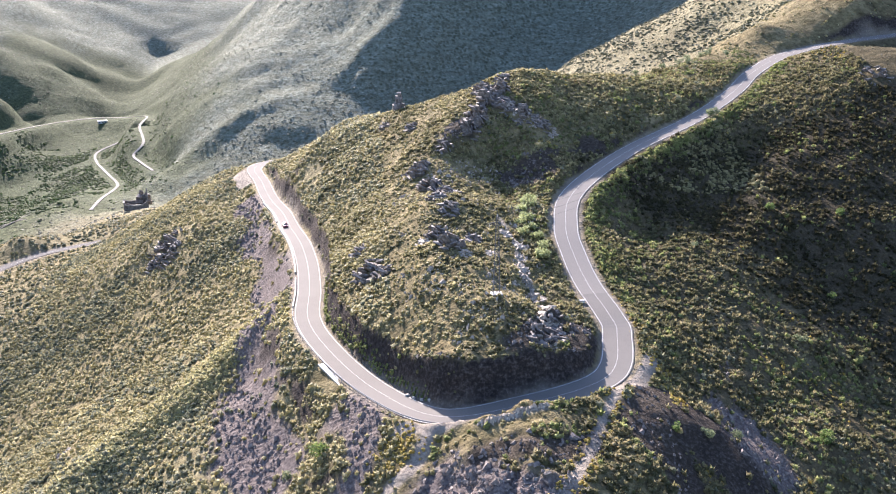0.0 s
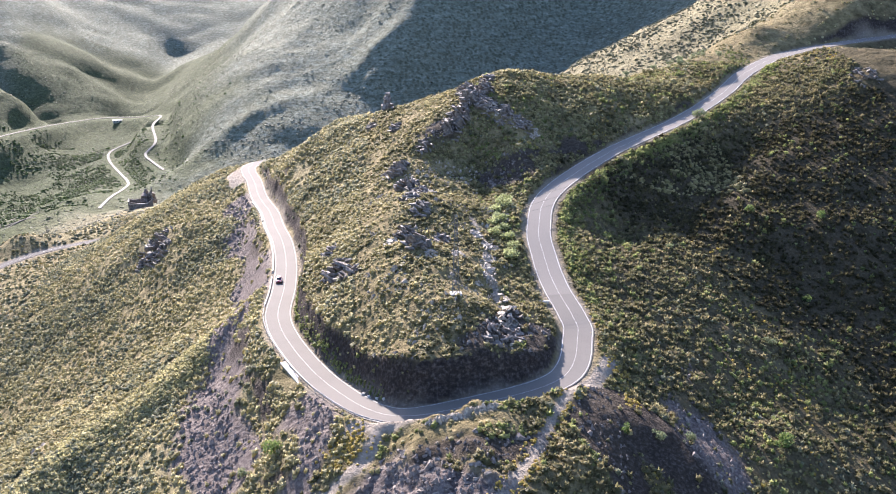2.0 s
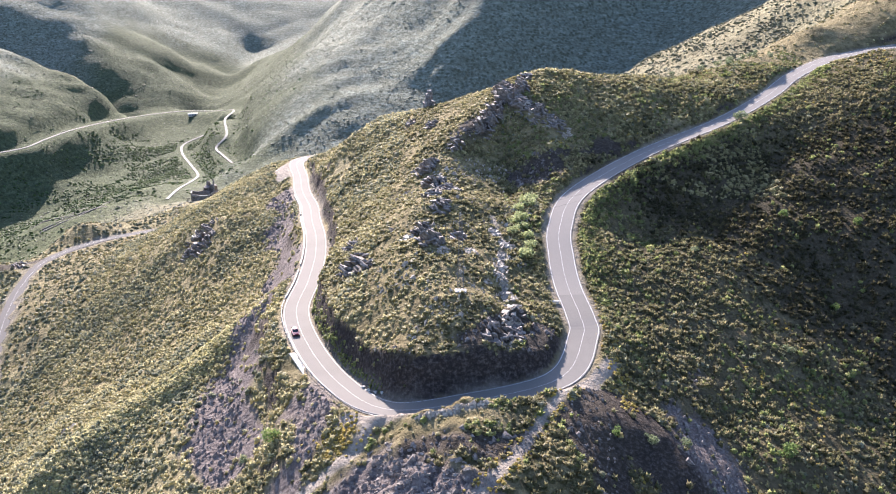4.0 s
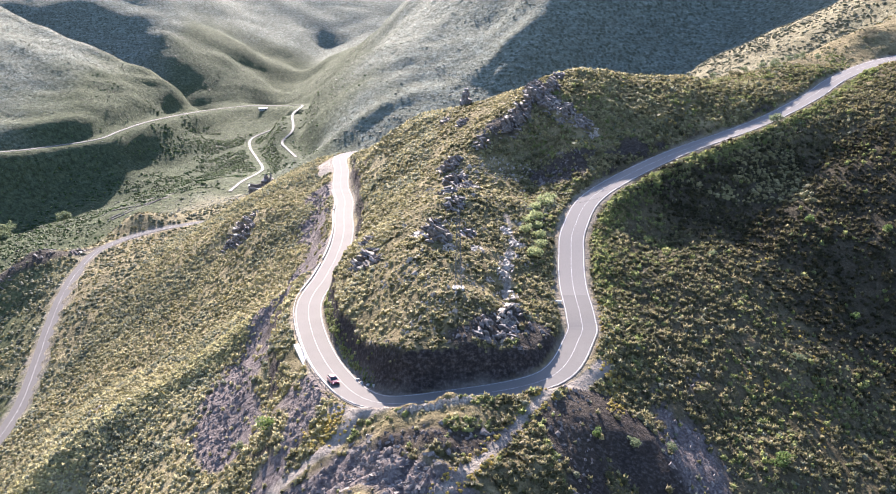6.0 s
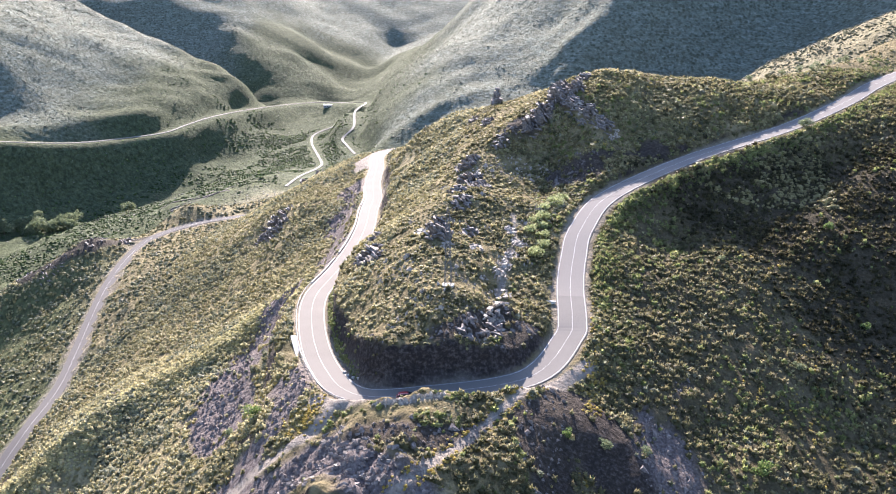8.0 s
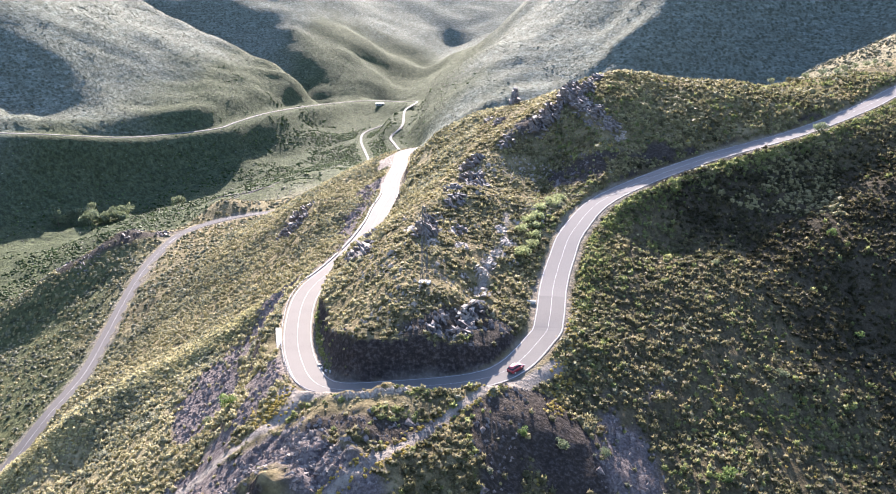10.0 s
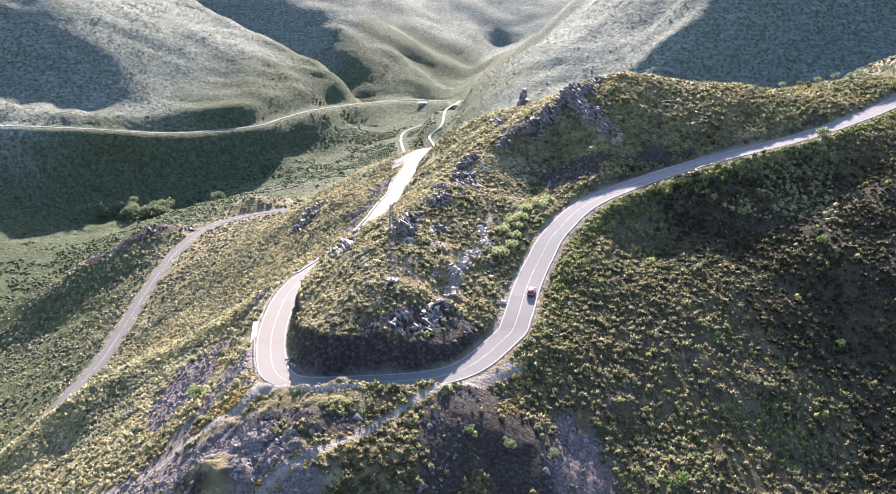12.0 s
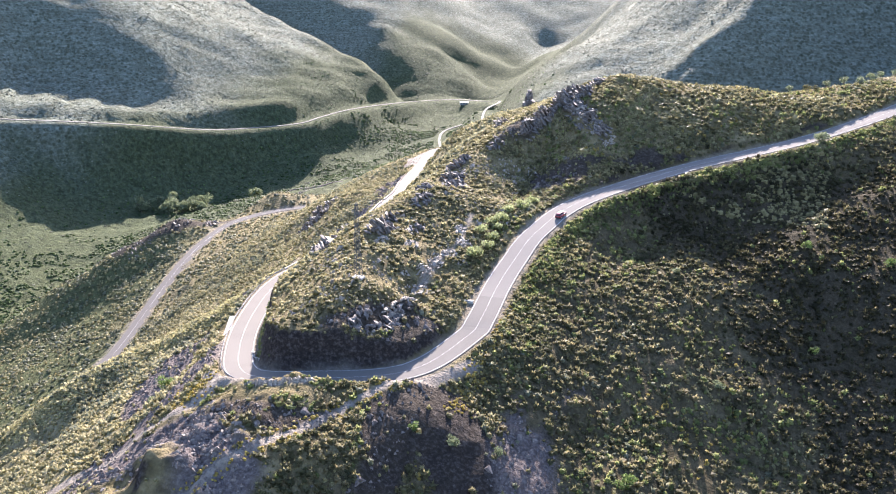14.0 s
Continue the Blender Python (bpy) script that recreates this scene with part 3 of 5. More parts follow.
PALE_ROCKS = [(41.5, 52, 2.0, 1.0, 18), (44, 46, 2.0, 1.0, 18), (43.5, 38, 2.0, 1.0, 20), (42.5, 31, 2.0, 0.9, 20), (42.5, 24, 2.2, 1.0, 22), (44, 17, 2.2, 1.1, 22), (44.8, 9, 2.2, 1.3, 22), (43.5, 2, 2.4, 1.3, 22),
              (35, 33, 1.8, 0.9, 12), (28.5, 29, 1.8, 1.0, 12), (19, 43, 1.8, 0.9, 9), (-79, 48, 2.2, 0.7, 8), (30, 86, 2, 0.9, 10), (50, 140, 2.6, 1.0, 12), (60, 128, 2.8, 0.9, 14), (54, 134, 2.6, 1.4, 14), (48, 146, 2.6, 1.4, 14), (66, 124, 2.6, 1.0, 12), (27, 78, 2.2, 1.2, 12), (24, 98, 2.4, 1.4, 12), (27, 39, 2.2, 1.2, 12)]
FRONT_ROCKS = [(22, -47, 3.2, 0.5, 20), (29, -53, 3.4, 0.5, 18), (14, -51, 3.2, 0.45, 18), (19, -38, 2.2, 0.5, 12), (8, -57, 3.4, 0.5, 16), (25, -44, 3.0, 0.6, 16), (33, -50, 3.0, 0.5, 14), (17, -56, 3.4, 0.5, 16)]

# ---- plants ----
def leaf_material(name, *stops, through=0.58, gloss=0.6, tinted=True):
    m, n, l, b = material(name, gloss)
    geo, own = n.new("ShaderNodeNewGeometry"), n.new("ShaderNodeAttribute")
    own.attribute_name = "tint"
    either = n.new("ShaderNodeMix")
    either.inputs[0].default_value = 0.68 if tinted else 0.0
    l.new(geo.outputs["Random Per Island"], either.inputs[2])
    l.new(own.outputs["Fac"], either.inputs[3])
    c = ramp(n, l, either.outputs[0], *stops)
    v = noise_node(n, l, 2.5, 3)
    c = mix(n, l, ramp(n, l, v, (0.35, (0, 0, 0)), (0.7, (0.45, 0.45, 0.45))), c, stops[0][1])
    l.new(c, b.inputs["Base Color"])
    t = n.new("ShaderNodeBsdfTranslucent")
    l.new(c, t.inputs["Color"])
    mixer = n.new("ShaderNodeMixShader")
    mixer.inputs[0].default_value = through
    l.new(b.outputs[0], mixer.inputs[1])
    l.new(t.outputs[0], mixer.inputs[2])
    l.new(mixer.outputs[0], n["Material Output"].inputs["Surface"])
    return m


straw = leaf_material("straw_grass", (0.0, (0.16, 0.15, 0.08)), (0.35, (0.32, 0.295, 0.16)), (0.7, (0.47, 0.425, 0.245)), (1.0, (0.58, 0.52, 0.32)))
# brighter copy of the straw, with the crest's sunlight in its colour
sunlit_crest_straw = leaf_material("sunlit_crest_straw", (0.0, (0.27, 0.25, 0.12)), (0.5, (0.46, 0.42, 0.21)), (1.0, (0.60, 0.545, 0.31)))
steppe = leaf_material("steppe_grass", (0.0, (0.13, 0.125, 0.062)), (0.35, (0.26, 0.24, 0.12)), (0.7, (0.40, 0.36, 0.19)), (1.0, (0.50, 0.445, 0.25)))
olive = leaf_material("olive_scrub", (0.0, (0.06, 0.06, 0.03)), (0.35, (0.125, 0.122, 0.062)), (0.6, (0.20, 0.182, 0.095)), (0.85, (0.27, 0.225, 0.125)), (1.0, (0.42, 0.365, 0.21)))
verge = leaf_material("verge_scrub", (0.0, (0.09, 0.115, 0.042)), (0.5, (0.21, 0.235, 0.085)), (1.0, (0.40, 0.40, 0.17)))
sage = leaf_material("sage_scrub", (0.0, (0.075, 0.085, 0.055)), (0.5, (0.19, 0.20, 0.135)), (1.0, (0.40, 0.39, 0.28)))
ochre = leaf_material("ochre_grass", (0.0, (0.28, 0.22, 0.06)), (0.5, (0.42, 0.33, 0.09)), (1.0, (0.50, 0.42, 0.15)))
leafy = leaf_material("fresh_leaves", (0.0, (0.06, 0.10, 0.03)), (0.5, (0.13, 0.19, 0.06)), (1.0, (0.24, 0.30, 0.10)), through=0.45, tinted=False)
poplar = leaf_material("pale_leaves", (0.0, (0.10, 0.13, 0.07)), (0.5, (0.18, 0.21, 0.12)), (1.0, (0.28, 0.31, 0.18)), through=0.4, tinted=False)

# far scrub greyed like its ground, haze included in the colour
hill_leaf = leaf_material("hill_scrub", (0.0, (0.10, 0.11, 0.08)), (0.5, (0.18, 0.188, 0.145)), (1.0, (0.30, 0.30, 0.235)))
valley_leaf = leaf_material("valley_leaf", (0.0, (0.045, 0.075, 0.028)), (0.5, (0.095, 0.145, 0.052)), (1.0, (0.22, 0.275, 0.10)))
# scrub green darkened to carry the east slope's shade
shade_maquis = leaf_material("shade_maquis", (0.0, (0.026, 0.025, 0.014)), (0.5, (0.062, 0.058, 0.03)), (0.8, (0.13, 0.117, 0.058)), (1.0, (0.32, 0.28, 0.16)))

RNG = np.random.default_rng(7)


def tufts(name, x, y, size, tall, mat, label, k=5, blades=9, core=1.0):
    """Cushions as one mesh: an uneven rounded dome with short leaf sprays standing out of it; each takes a tint of its own."""
    n = len(x)
    z, size = surface(x, y), np.minimum(size, 2.1 if core < 1 else 3.4)
    ang = np.arange(k) * 2 * np.pi / k + RNG.uniform(0, 6.3, n)[:, None]
    c = 2 * k + 1
    v = np.empty((n, c + 3 * blades, 3), np.float32)
    squash = tall * RNG.uniform(0.75, 1.2, n)
    for ring, (r, h) in enumerate(((0.50, -0.25), (0.44, 0.34))):
        rr = core * r * size[:, None] * RNG.uniform(0.75, 1.2, (n, k))
        q = slice(ring * k, (ring + 1) * k)
        v[:, q, 0], v[:, q, 1] = x[:, None] + rr * np.cos(ang + 0.5 * ring), y[:, None] + rr * np.sin(ang + 0.5 * ring)
        v[:, q, 2] = (z + h * size * squash)[:, None] + RNG.uniform(-0.07, 0.07, (n, k)) * size[:, None]
    v[:, 2 * k, 0], v[:, 2 * k, 1] = x + RNG.uniform(-0.1, 0.1, n) * size, y + RNG.uniform(-0.1, 0.1, n) * size
    v[:, 2 * k, 2] = z + core * size * squash * 0.56
    f = []
    for i in range(k):
        j = (i + 1) % k
        f += [(i, j, k + j), (i, k + j, k + i), (k + i, k + j, 2 * k)]
    if blades:
        t, up = RNG.uniform(0, 6.28, (n, blades)), RNG.uniform(0.1, 1.45, (n, blades))
        s1, sq = size[:, None], squash[:, None]
        w, spin = 0.11 * s1 * RNG.uniform(0.6, 1.3, (n, blades)), RNG.uniform(0, 6.28, (n, blades))
        reach = RNG.uniform(1.05, 1.4, (n, blades)) * (1.0 if core >= 1 else 1.12)
        for m, (d, side) in enumerate(((0, 1), (0, -1), (1, 0))):
            q = s1 * 0.46 * (reach if d else 0.86 * core)
            v[:, c + m::3, 0] = x[:, None] + np.cos(t) * np.cos(up) * q + side * w * np.cos(spin)
            v[:, c + m::3, 1] = y[:, None] + np.sin(t) * np.cos(up) * q + side * w * np.sin(spin)
            v[:, c + m::3, 2] = z[:, None] + np.sin(up) * q * sq * 1.15 + (0.05 * s1 if d else 0)
        f += [(c + 3 * i, c + 3 * i + 1, c + 3 * i + 2) for i in range(blades)]
    f = (np.array(f)[None] + (np.arange(n) * (c + 3 * blades))[:, None, None]).reshape(-1, 3)
    me = mesh_from(name, v.reshape(-1, 3), f, mat)
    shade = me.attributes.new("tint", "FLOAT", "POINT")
    own = np.clip(0.5 + 0.55 * fractal(x, y, 9, 2, 301) + RNG.normal(0, 0.22, n), 0, 1)
    shade.data.foreach_set("value", np.repeat(own, c + 3 * blades).astype(np.float32))
    return tagged(new(name, me), label, "vegetation", kind="stuff")


def scatter(n, x0, x1, y0, y1):
    return RNG.uniform(x0, x1, n), RNG.uniform(y0, y1, n)


def bare(x, y):
    """How far a spot is road, dirt, scree or rock."""
    d = read_off(np.minimum(GD, 50), x, y)
    for rx, ry, reach, _, _ in DARK_ROCKS + PALE_ROCKS + FRONT_ROCKS + [(-5.5, 9.5, 3.0, 0, 0), (-2.5, 3.5, 3.0, 0, 0)]:
        d = np.where((x - rx) ** 2 + ((y - ry) / 1.4) ** 2 < (1.0 * reach) ** 2, 0, d)
    return np.maximum.reduce([(d < 5.0) * 1.0, read_off(DIRT, x, y) * 1.1, read_off(SCREES, x, y) * 0.93, smooth(0.55, 0.9, read_off(ROCK, x, y)) * 0.96])


def grow(count, box, keep):
    x, y = scatter(count, *box)
    ok = (RNG.uniform(0, 1, count) > bare(x, y)) & (RNG.uniform(0, 1, count) < keep(x, y))
    return x[ok], y[ok]


def patch(x, y, scale, seed, lo, hi):
    return smooth(lo, hi, fractal(x, y, scale, 3, seed))


def in_sight(x, y):
    return ((y > -75 + 0 * x) & (x > -150 + 0.45 * np.minimum(y, 0))) * 1.0


WEST, EAST, KNOLL, FAR_WEST, BACK = (-150, 10, -75, 290), (45, 200, -62, 220), (-40, 75, -70, 260), (-330, -120, 60, 420), (60, 420, 200, 420)


def open_slope(x, y):
    return 1 - read_off(SHADE_SCRUB, x, y)


_x, _y = grow(48000, WEST, lambda x, y: 0.85 * in_sight(x, y) * (0.45 + 0.55 * patch(x, y, 18, 5, -0.25, 0.1)))
tufts("grass_tussocks", _x, _y, 0.75 + RNG.gamma(2.0, 0.24, len(_x)), 0.95, straw, "dry straw-yellow grass tussocks over the steep slope", 4, 5, 0.95)
_c = spline(GRASS_CREST + [(-104, -4, 0)], 1.0)
_i = RNG.integers(0, len(_c), 12000)
_x, _y = _c[_i, 0] + RNG.normal(-1.5, 5.0, 12000), _c[_i, 1] + RNG.normal(-3, 6.0, 12000)
_ok = RNG.uniform(0, 1, 12000) > bare(_x, _y)
tufts("crest_grass", _x[_ok], _y[_ok], 0.5 + RNG.gamma(2.0, 0.16, int(_ok.sum())), 0.8, sunlit_crest_straw, "dense yellow grass on the spur's crest, coloured brighter as if sunlit", 4, 4, 0.9)
_i = RNG.choice(np.flatnonzero((np.arange(len(ROAD)) > np.argmin(np.hypot(ROAD[:, 0] + 12, ROAD[:, 1] - 66))) & (np.arange(len(ROAD)) < np.argmin(np.hypot(ROAD[:, 0] - 14, ROAD[:, 1] + 16)))), 420)
_p = ROAD[_i, :2] - sideways(ROAD)[_i] * (4.5 + RNG.gamma(2.0, 0.25, 420))[:, None]
tufts("cutting_bushes", _p[:, 0], _p[:, 1], 0.35 + RNG.gamma(2.0, 0.2, 420), 0.8, verge, "small green bushes at the foot of the cutting", 4, 9, 0.85)
_x, _y = grow(20000, WEST, lambda x, y: in_sight(x, y) * patch(x, y, 26, 9, -0.05, 0.25))
tufts("scrub_tussocks", _x, _y, 0.9 + RNG.gamma(2.0, 0.3, len(_x)), 0.9, sage, "grey-green scrub among the dry grass", 4, 8, 0.9)
_x, _y = grow(38000, KNOLL, lambda x, y: (0.4 + 0.6 * patch(x, y, 12, 15, -0.25, 0.1)) * (x > -12) * (0.35 + 0.65 * open_slope(x, y)) * (0.2 + 0.8 * smooth(-27, -22, y)))
tufts("knoll_grass", _x, _y, 0.5 + RNG.gamma(2.0, 0.22, len(_x)), 0.75, steppe, "yellow-green grass tussocks on the rocky knoll", 4, 6, 0.85)
_x, _y = grow(24000, KNOLL, lambda x, y: 0.8 * patch(x, y, 15, 19, -0.1, 0.2) * (x > -12))
tufts("knoll_scrub", _x, _y, 0.6 + RNG.gamma(2.0, 0.34, len(_x)), 0.75, olive, "low olive-green scrub on the rocky knoll", 4, 11, 0.85)
_x, _y = grow(34000, EAST, lambda x, y: open_slope(x, y) * (0.25 + 0.7 * patch(x, y, 24, 25, -0.15, 0.2)))
tufts("slope_scrub", _x, _y, 0.65 + RNG.gamma(2.0, 0.38, len(_x)), 0.85, olive, "dense olive scrub on the slope below the road", 4, 11, 0.8)
_x, _y = grow(36000, EAST, lambda x, y: read_off(SHADE_SCRUB, x, y) * (0.45 + 0.55 * patch(x, y, 18, 27, -0.2, 0.15)))
tufts("shade_scrub", _x, _y, 0.6 + RNG.gamma(2.0, 0.36, len(_x)), 0.85, shade_maquis, "scrub on the shaded slope, its shade put into the dark colour", 4, 11, 0.8)
_x, _y = grow(16000, EAST, lambda x, y: (0.1 + 0.6 * patch(x, y, 14, 29, 0.05, 0.28)) * (0.3 + 0.7 * open_slope(x, y)))
tufts("slope_sage", _x, _y, 0.6 + RNG.gamma(2.0, 0.36, len(_x)), 0.75, verge, "yellow-green bushes on the slope below the road", 4, 13, 0.8)
_x, _y = grow(24000, EAST, lambda x, y: (0.1 + 0.85 * patch(x, y, 30, 33, -0.05, 0.2)) * (0.15 + 0.85 * open_slope(x, y)))
tufts("slope_grass", _x, _y, RNG.uniform(0.5, 1.2, len(_x)), 0.8, steppe, "patches of dry grass between the bushes", 4, 8, 0.8)
_x, _y = grow(9000, EAST, lambda x, y: 0.75 * patch(x, y, 11, 43, 0.08, 0.25) * open_slope(x, y))
tufts("pale_sage", _x, _y, 0.6 + RNG.gamma(2.0, 0.3, len(_x)), 0.85, sage, "pale grey-green sage bushes on the slope below the road", 4, 12, 0.8)
_x, _y = grow(7000, EAST, lambda x, y: patch(x, y, 13, 47, 0.16, 0.3) * open_slope(x, y))
tufts("ochre_tussocks", _x, _y, 0.5 + RNG.gamma(2.0, 0.2, len(_x)), 0.7, ochre, "ochre-yellow grass patches on the slope below the road", 4, 9, 0.8)
_near = (np.arange(len(ROAD)) > np.argmin(np.hypot(ROAD[:, 0] - 60.4, ROAD[:, 1] - 20))) & (ROAD[:, 0] < 175)
_i = RNG.choice(np.flatnonzero(_near), 2600)
_s = 5.6 + RNG.gamma(2.0, 1.1, 2600)
_p = ROAD[_i, :2] + sideways(ROAD)[_i] * _s[:, None] + RNG.normal(0, 0.3, (2600, 2))
tufts("verge_bushes", _p[:, 0], _p[:, 1], 0.5 + RNG.gamma(2.0, 0.28, 2600), 0.85, verge, "yellow-green bushes along the road's outer verge", 4, 11, 0.85)
_x, _y = grow(5000, (100, 175, 188, 250), lambda x, y: 0.8 * patch(x, y, 16, 51, -0.15, 0.15))
tufts("saddle_grass", _x, _y, RNG.uniform(0.5, 1.2, len(_x)), 0.6, verge, "bright yellow-green grass on the saddle", 4, 5, 0.95)
_x, _y = grow(15000, (110, 420, 300, 700), lambda x, y: 0.2 + 0.8 * patch(x, y, 30, 57, -0.1, 0.2))
tufts("ridge_scrub", _x, _y, 1.0 + RNG.gamma(2.0, 0.5, len(_x)), 0.7, sage, "grey-green scrub over the ridge behind the saddle", 4, 2)
_x, _y = grow(9000, (60, 135, 105, 235), lambda x, y: 0.85 * patch(x, y, 14, 37, -0.2, 0.1))
tufts("hill_grass", _x, _y, 0.6 + RNG.gamma(2.0, 0.28, len(_x)), 0.75, steppe, "yellow-green grass over the rounded hilltop", 5, 5)
_x, _y = grow(10500, FAR_WEST, lambda x, y: 0.35 + 0.6 * patch(x, y, 30, 35, -0.2, 0.15))
tufts("spur_grass", _x, _y, RNG.uniform(1.0, 2.2, len(_x)), 0.9, straw, "dry grass tussocks on the lower spur", 5, 4)
_x, _y = grow(7500, FAR_WEST, lambda x, y: 0.2 + 0.7 * patch(x, y, 22, 39, -0.1, 0.2))
tufts("spur_scrub", _x, _y, RNG.uniform(1.1, 2.6, len(_x)), 0.85, sage, "grey-green scrub on the lower spur", 5, 5)
_x, _y = grow(4500, BACK, lambda x, y: 0.8 + 0 * x)
tufts("back_grass", _x, _y, RNG.uniform(0.8, 1.8, len(_x)), 0.7, straw, "pale dry grass on the slope above the road", 4, 0)
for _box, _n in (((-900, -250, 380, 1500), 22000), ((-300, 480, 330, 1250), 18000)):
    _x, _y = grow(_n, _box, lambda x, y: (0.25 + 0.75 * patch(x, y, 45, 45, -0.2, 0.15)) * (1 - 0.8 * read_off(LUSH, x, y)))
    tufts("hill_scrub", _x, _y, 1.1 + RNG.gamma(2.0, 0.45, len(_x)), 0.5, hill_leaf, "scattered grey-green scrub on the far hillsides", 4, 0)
_k = RNG.uniform(0, 1, 11000)
_floor = spline([(*p[:2], 0) for p in LAND["valley_floor"][0:7]], 8.0)
_i = (_k * (len(_floor) - 1)).astype(int)
_x, _y = _floor[_i, 0] + RNG.normal(10, 62, 11000), _floor[_i, 1] + RNG.normal(0, 16, 11000)
_ok = (fractal(_x, _y, 40, 3, 77) > -0.1) & (to_line(VALLEY_ROAD, _x, _y) > 8) & (to_line(VALLEY_LOOP, _x, _y) > 8)
_c = spline([(-372, 1060, 0), (-345, 990, 0), (-318, 909, 0), (-300, 840, 0), (-290, 760, 0), (-320, 660, 0)], 5.0)
_i = RNG.integers(0, len(_c), 5000)
_x, _y = np.r_[_x, _c[_i, 0] + RNG.normal(0, 34, 5000)], np.r_[_y, _c[_i, 1] + RNG.normal(0, 16, 5000)]
_ok = np.r_[_ok, (fractal(_x[-5000:], _y[-5000:], 30, 3, 79) > -0.12) & (to_line(VALLEY_ROAD, _x[-5000:], _y[-5000:]) > 8) & (to_line(VALLEY_LOOP, _x[-5000:], _y[-5000:]) > 8)]
tufts("valley_bushes", _x[_ok], _y[_ok], 1.3 + RNG.gamma(2.0, 0.75, int(_ok.sum())), 0.7, valley_leaf, "green bushes and reeds along the valley bottom", 4, 2)
_x, _y = np.r_[10 + 2.6 * RNG.normal(0, 1, 160), 67 + 1.2 * RNG.normal(0, 1, 260)], np.r_[-29.5 + 2.4 * RNG.normal(0, 1, 160), RNG.uniform(-22, 26, 260)]
_t = spline([(*p, 0) for p in TRACK_EAST], 0.25)
_s = RNG.choice([-1, 1], len(_t)) * RNG.uniform(1.3, 3.4, len(_t))
_x, _y = np.r_[_x, _t[:, 0] + _s], np.r_[_y, _t[:, 1] + 0.3 * _s]
tufts("ochre_grass", _x, _y, RNG.uniform(0.4, 0.9, len(_x)), 0.8, ochre, "ochre-yellow dry grass beside the gravel")


def leaf_cloud(blobs, count, leaf, rng):
    """Small leaf faces spread over the shells of a few lumps."""
    blobs = np.array(blobs, float)
    pick = rng.choice(len(blobs), count, p=blobs[:, 3] ** 2 / (blobs[:, 3] ** 2).sum())
    d = rng.normal(0, 1, (count, 3))
    d /= np.linalg.norm(d, axis=1)[:, None]
    c = blobs[pick, :3] + d * blobs[pick, 3:4] * rng.uniform(0.6, 1.08, (count, 1)) * (1, 1, 0.8)
    a, b = rng.normal(0, 1, (count, 3)), rng.normal(0, 1, (count, 3))
    a, b = (q / np.linalg.norm(q, axis=1)[:, None] * leaf * rng.uniform(0.6, 1.3, (count, 1)) for q in (a, b))
    v = np.stack([c - a, c + b, c + a], 1).reshape(-1, 3)
    return v, np.arange(3 * count).reshape(-1, 3)


bark = speckled("bark", (0.06, 0.045, 0.035), (0.13, 0.10, 0.08), (0.22, 0.18, 0.15), 6, 0.95, 0.6, 0.05)


def limbs(height_m, radius, rng, forks=4):
    """A tapered trunk that splits into limbs."""
    bm = bmesh.new()

    def limb(a, b, r0, r1):
        m = (Vector(b) - Vector(a)).to_track_quat("Z", "Y").to_matrix().to_4x4()
        bmesh.ops.create_cone(bm, segments=6, radius1=r0, radius2=r1, depth=(Vector(b) - Vector(a)).length, cap_ends=True,
                              matrix=Matrix.Translation((Vector(a) + Vector(b)) / 2) @ m)
    fork = height_m * 0.35
    limb((0, 0, -0.4), (0, 0, fork), radius, radius * 0.75)
    for i in range(forks):
        t = 6.28 * i / forks + rng.uniform(-0.4, 0.4)
        limb((0, 0, fork * 0.9), (math.cos(t) * height_m * 0.28, math.sin(t) * height_m * 0.28, height_m * rng.uniform(0.6, 0.8)), radius * 0.6, radius * 0.2)
    return bm


def part(name, bm, mat, parent, label="", shade=False):
    me = bpy.data.meshes.new(name)
    bm.to_mesh(me)
    bm.free()
    me.materials.append(mat)
    if shade:
        me.polygons.foreach_set("use_smooth", np.full(len(me.polygons), True))
    ob = new(name, me)
    ob.parent = parent
    return tagged(ob, label)


def tree(name, x, y, tall, wide, mat, label, category, seed, leaves=700, low=0.25, leaf=None, group=""):
    rng = np.random.default_rng(seed)
    root = tagged(new(name), label, category, group)
    root.location = (x, y, float(surface(x, y)[0]))
    part("trunk", limbs(tall, max(0.06, tall * 0.03), rng), bark, root)
    blobs = [(rng.uniform(-0.32, 0.32) * wide, rng.uniform(-0.32, 0.32) * wide, tall * rng.uniform(low + 0.12, 0.78), wide * rng.uniform(0.18, 0.34)) for _ in range(7)]
    v, f = leaf_cloud(blobs, leaves, leaf or wide * 0.07, rng)
    crown = new("crown", mesh_from("crown", v, f, mat))
    crown.parent = root
    return root


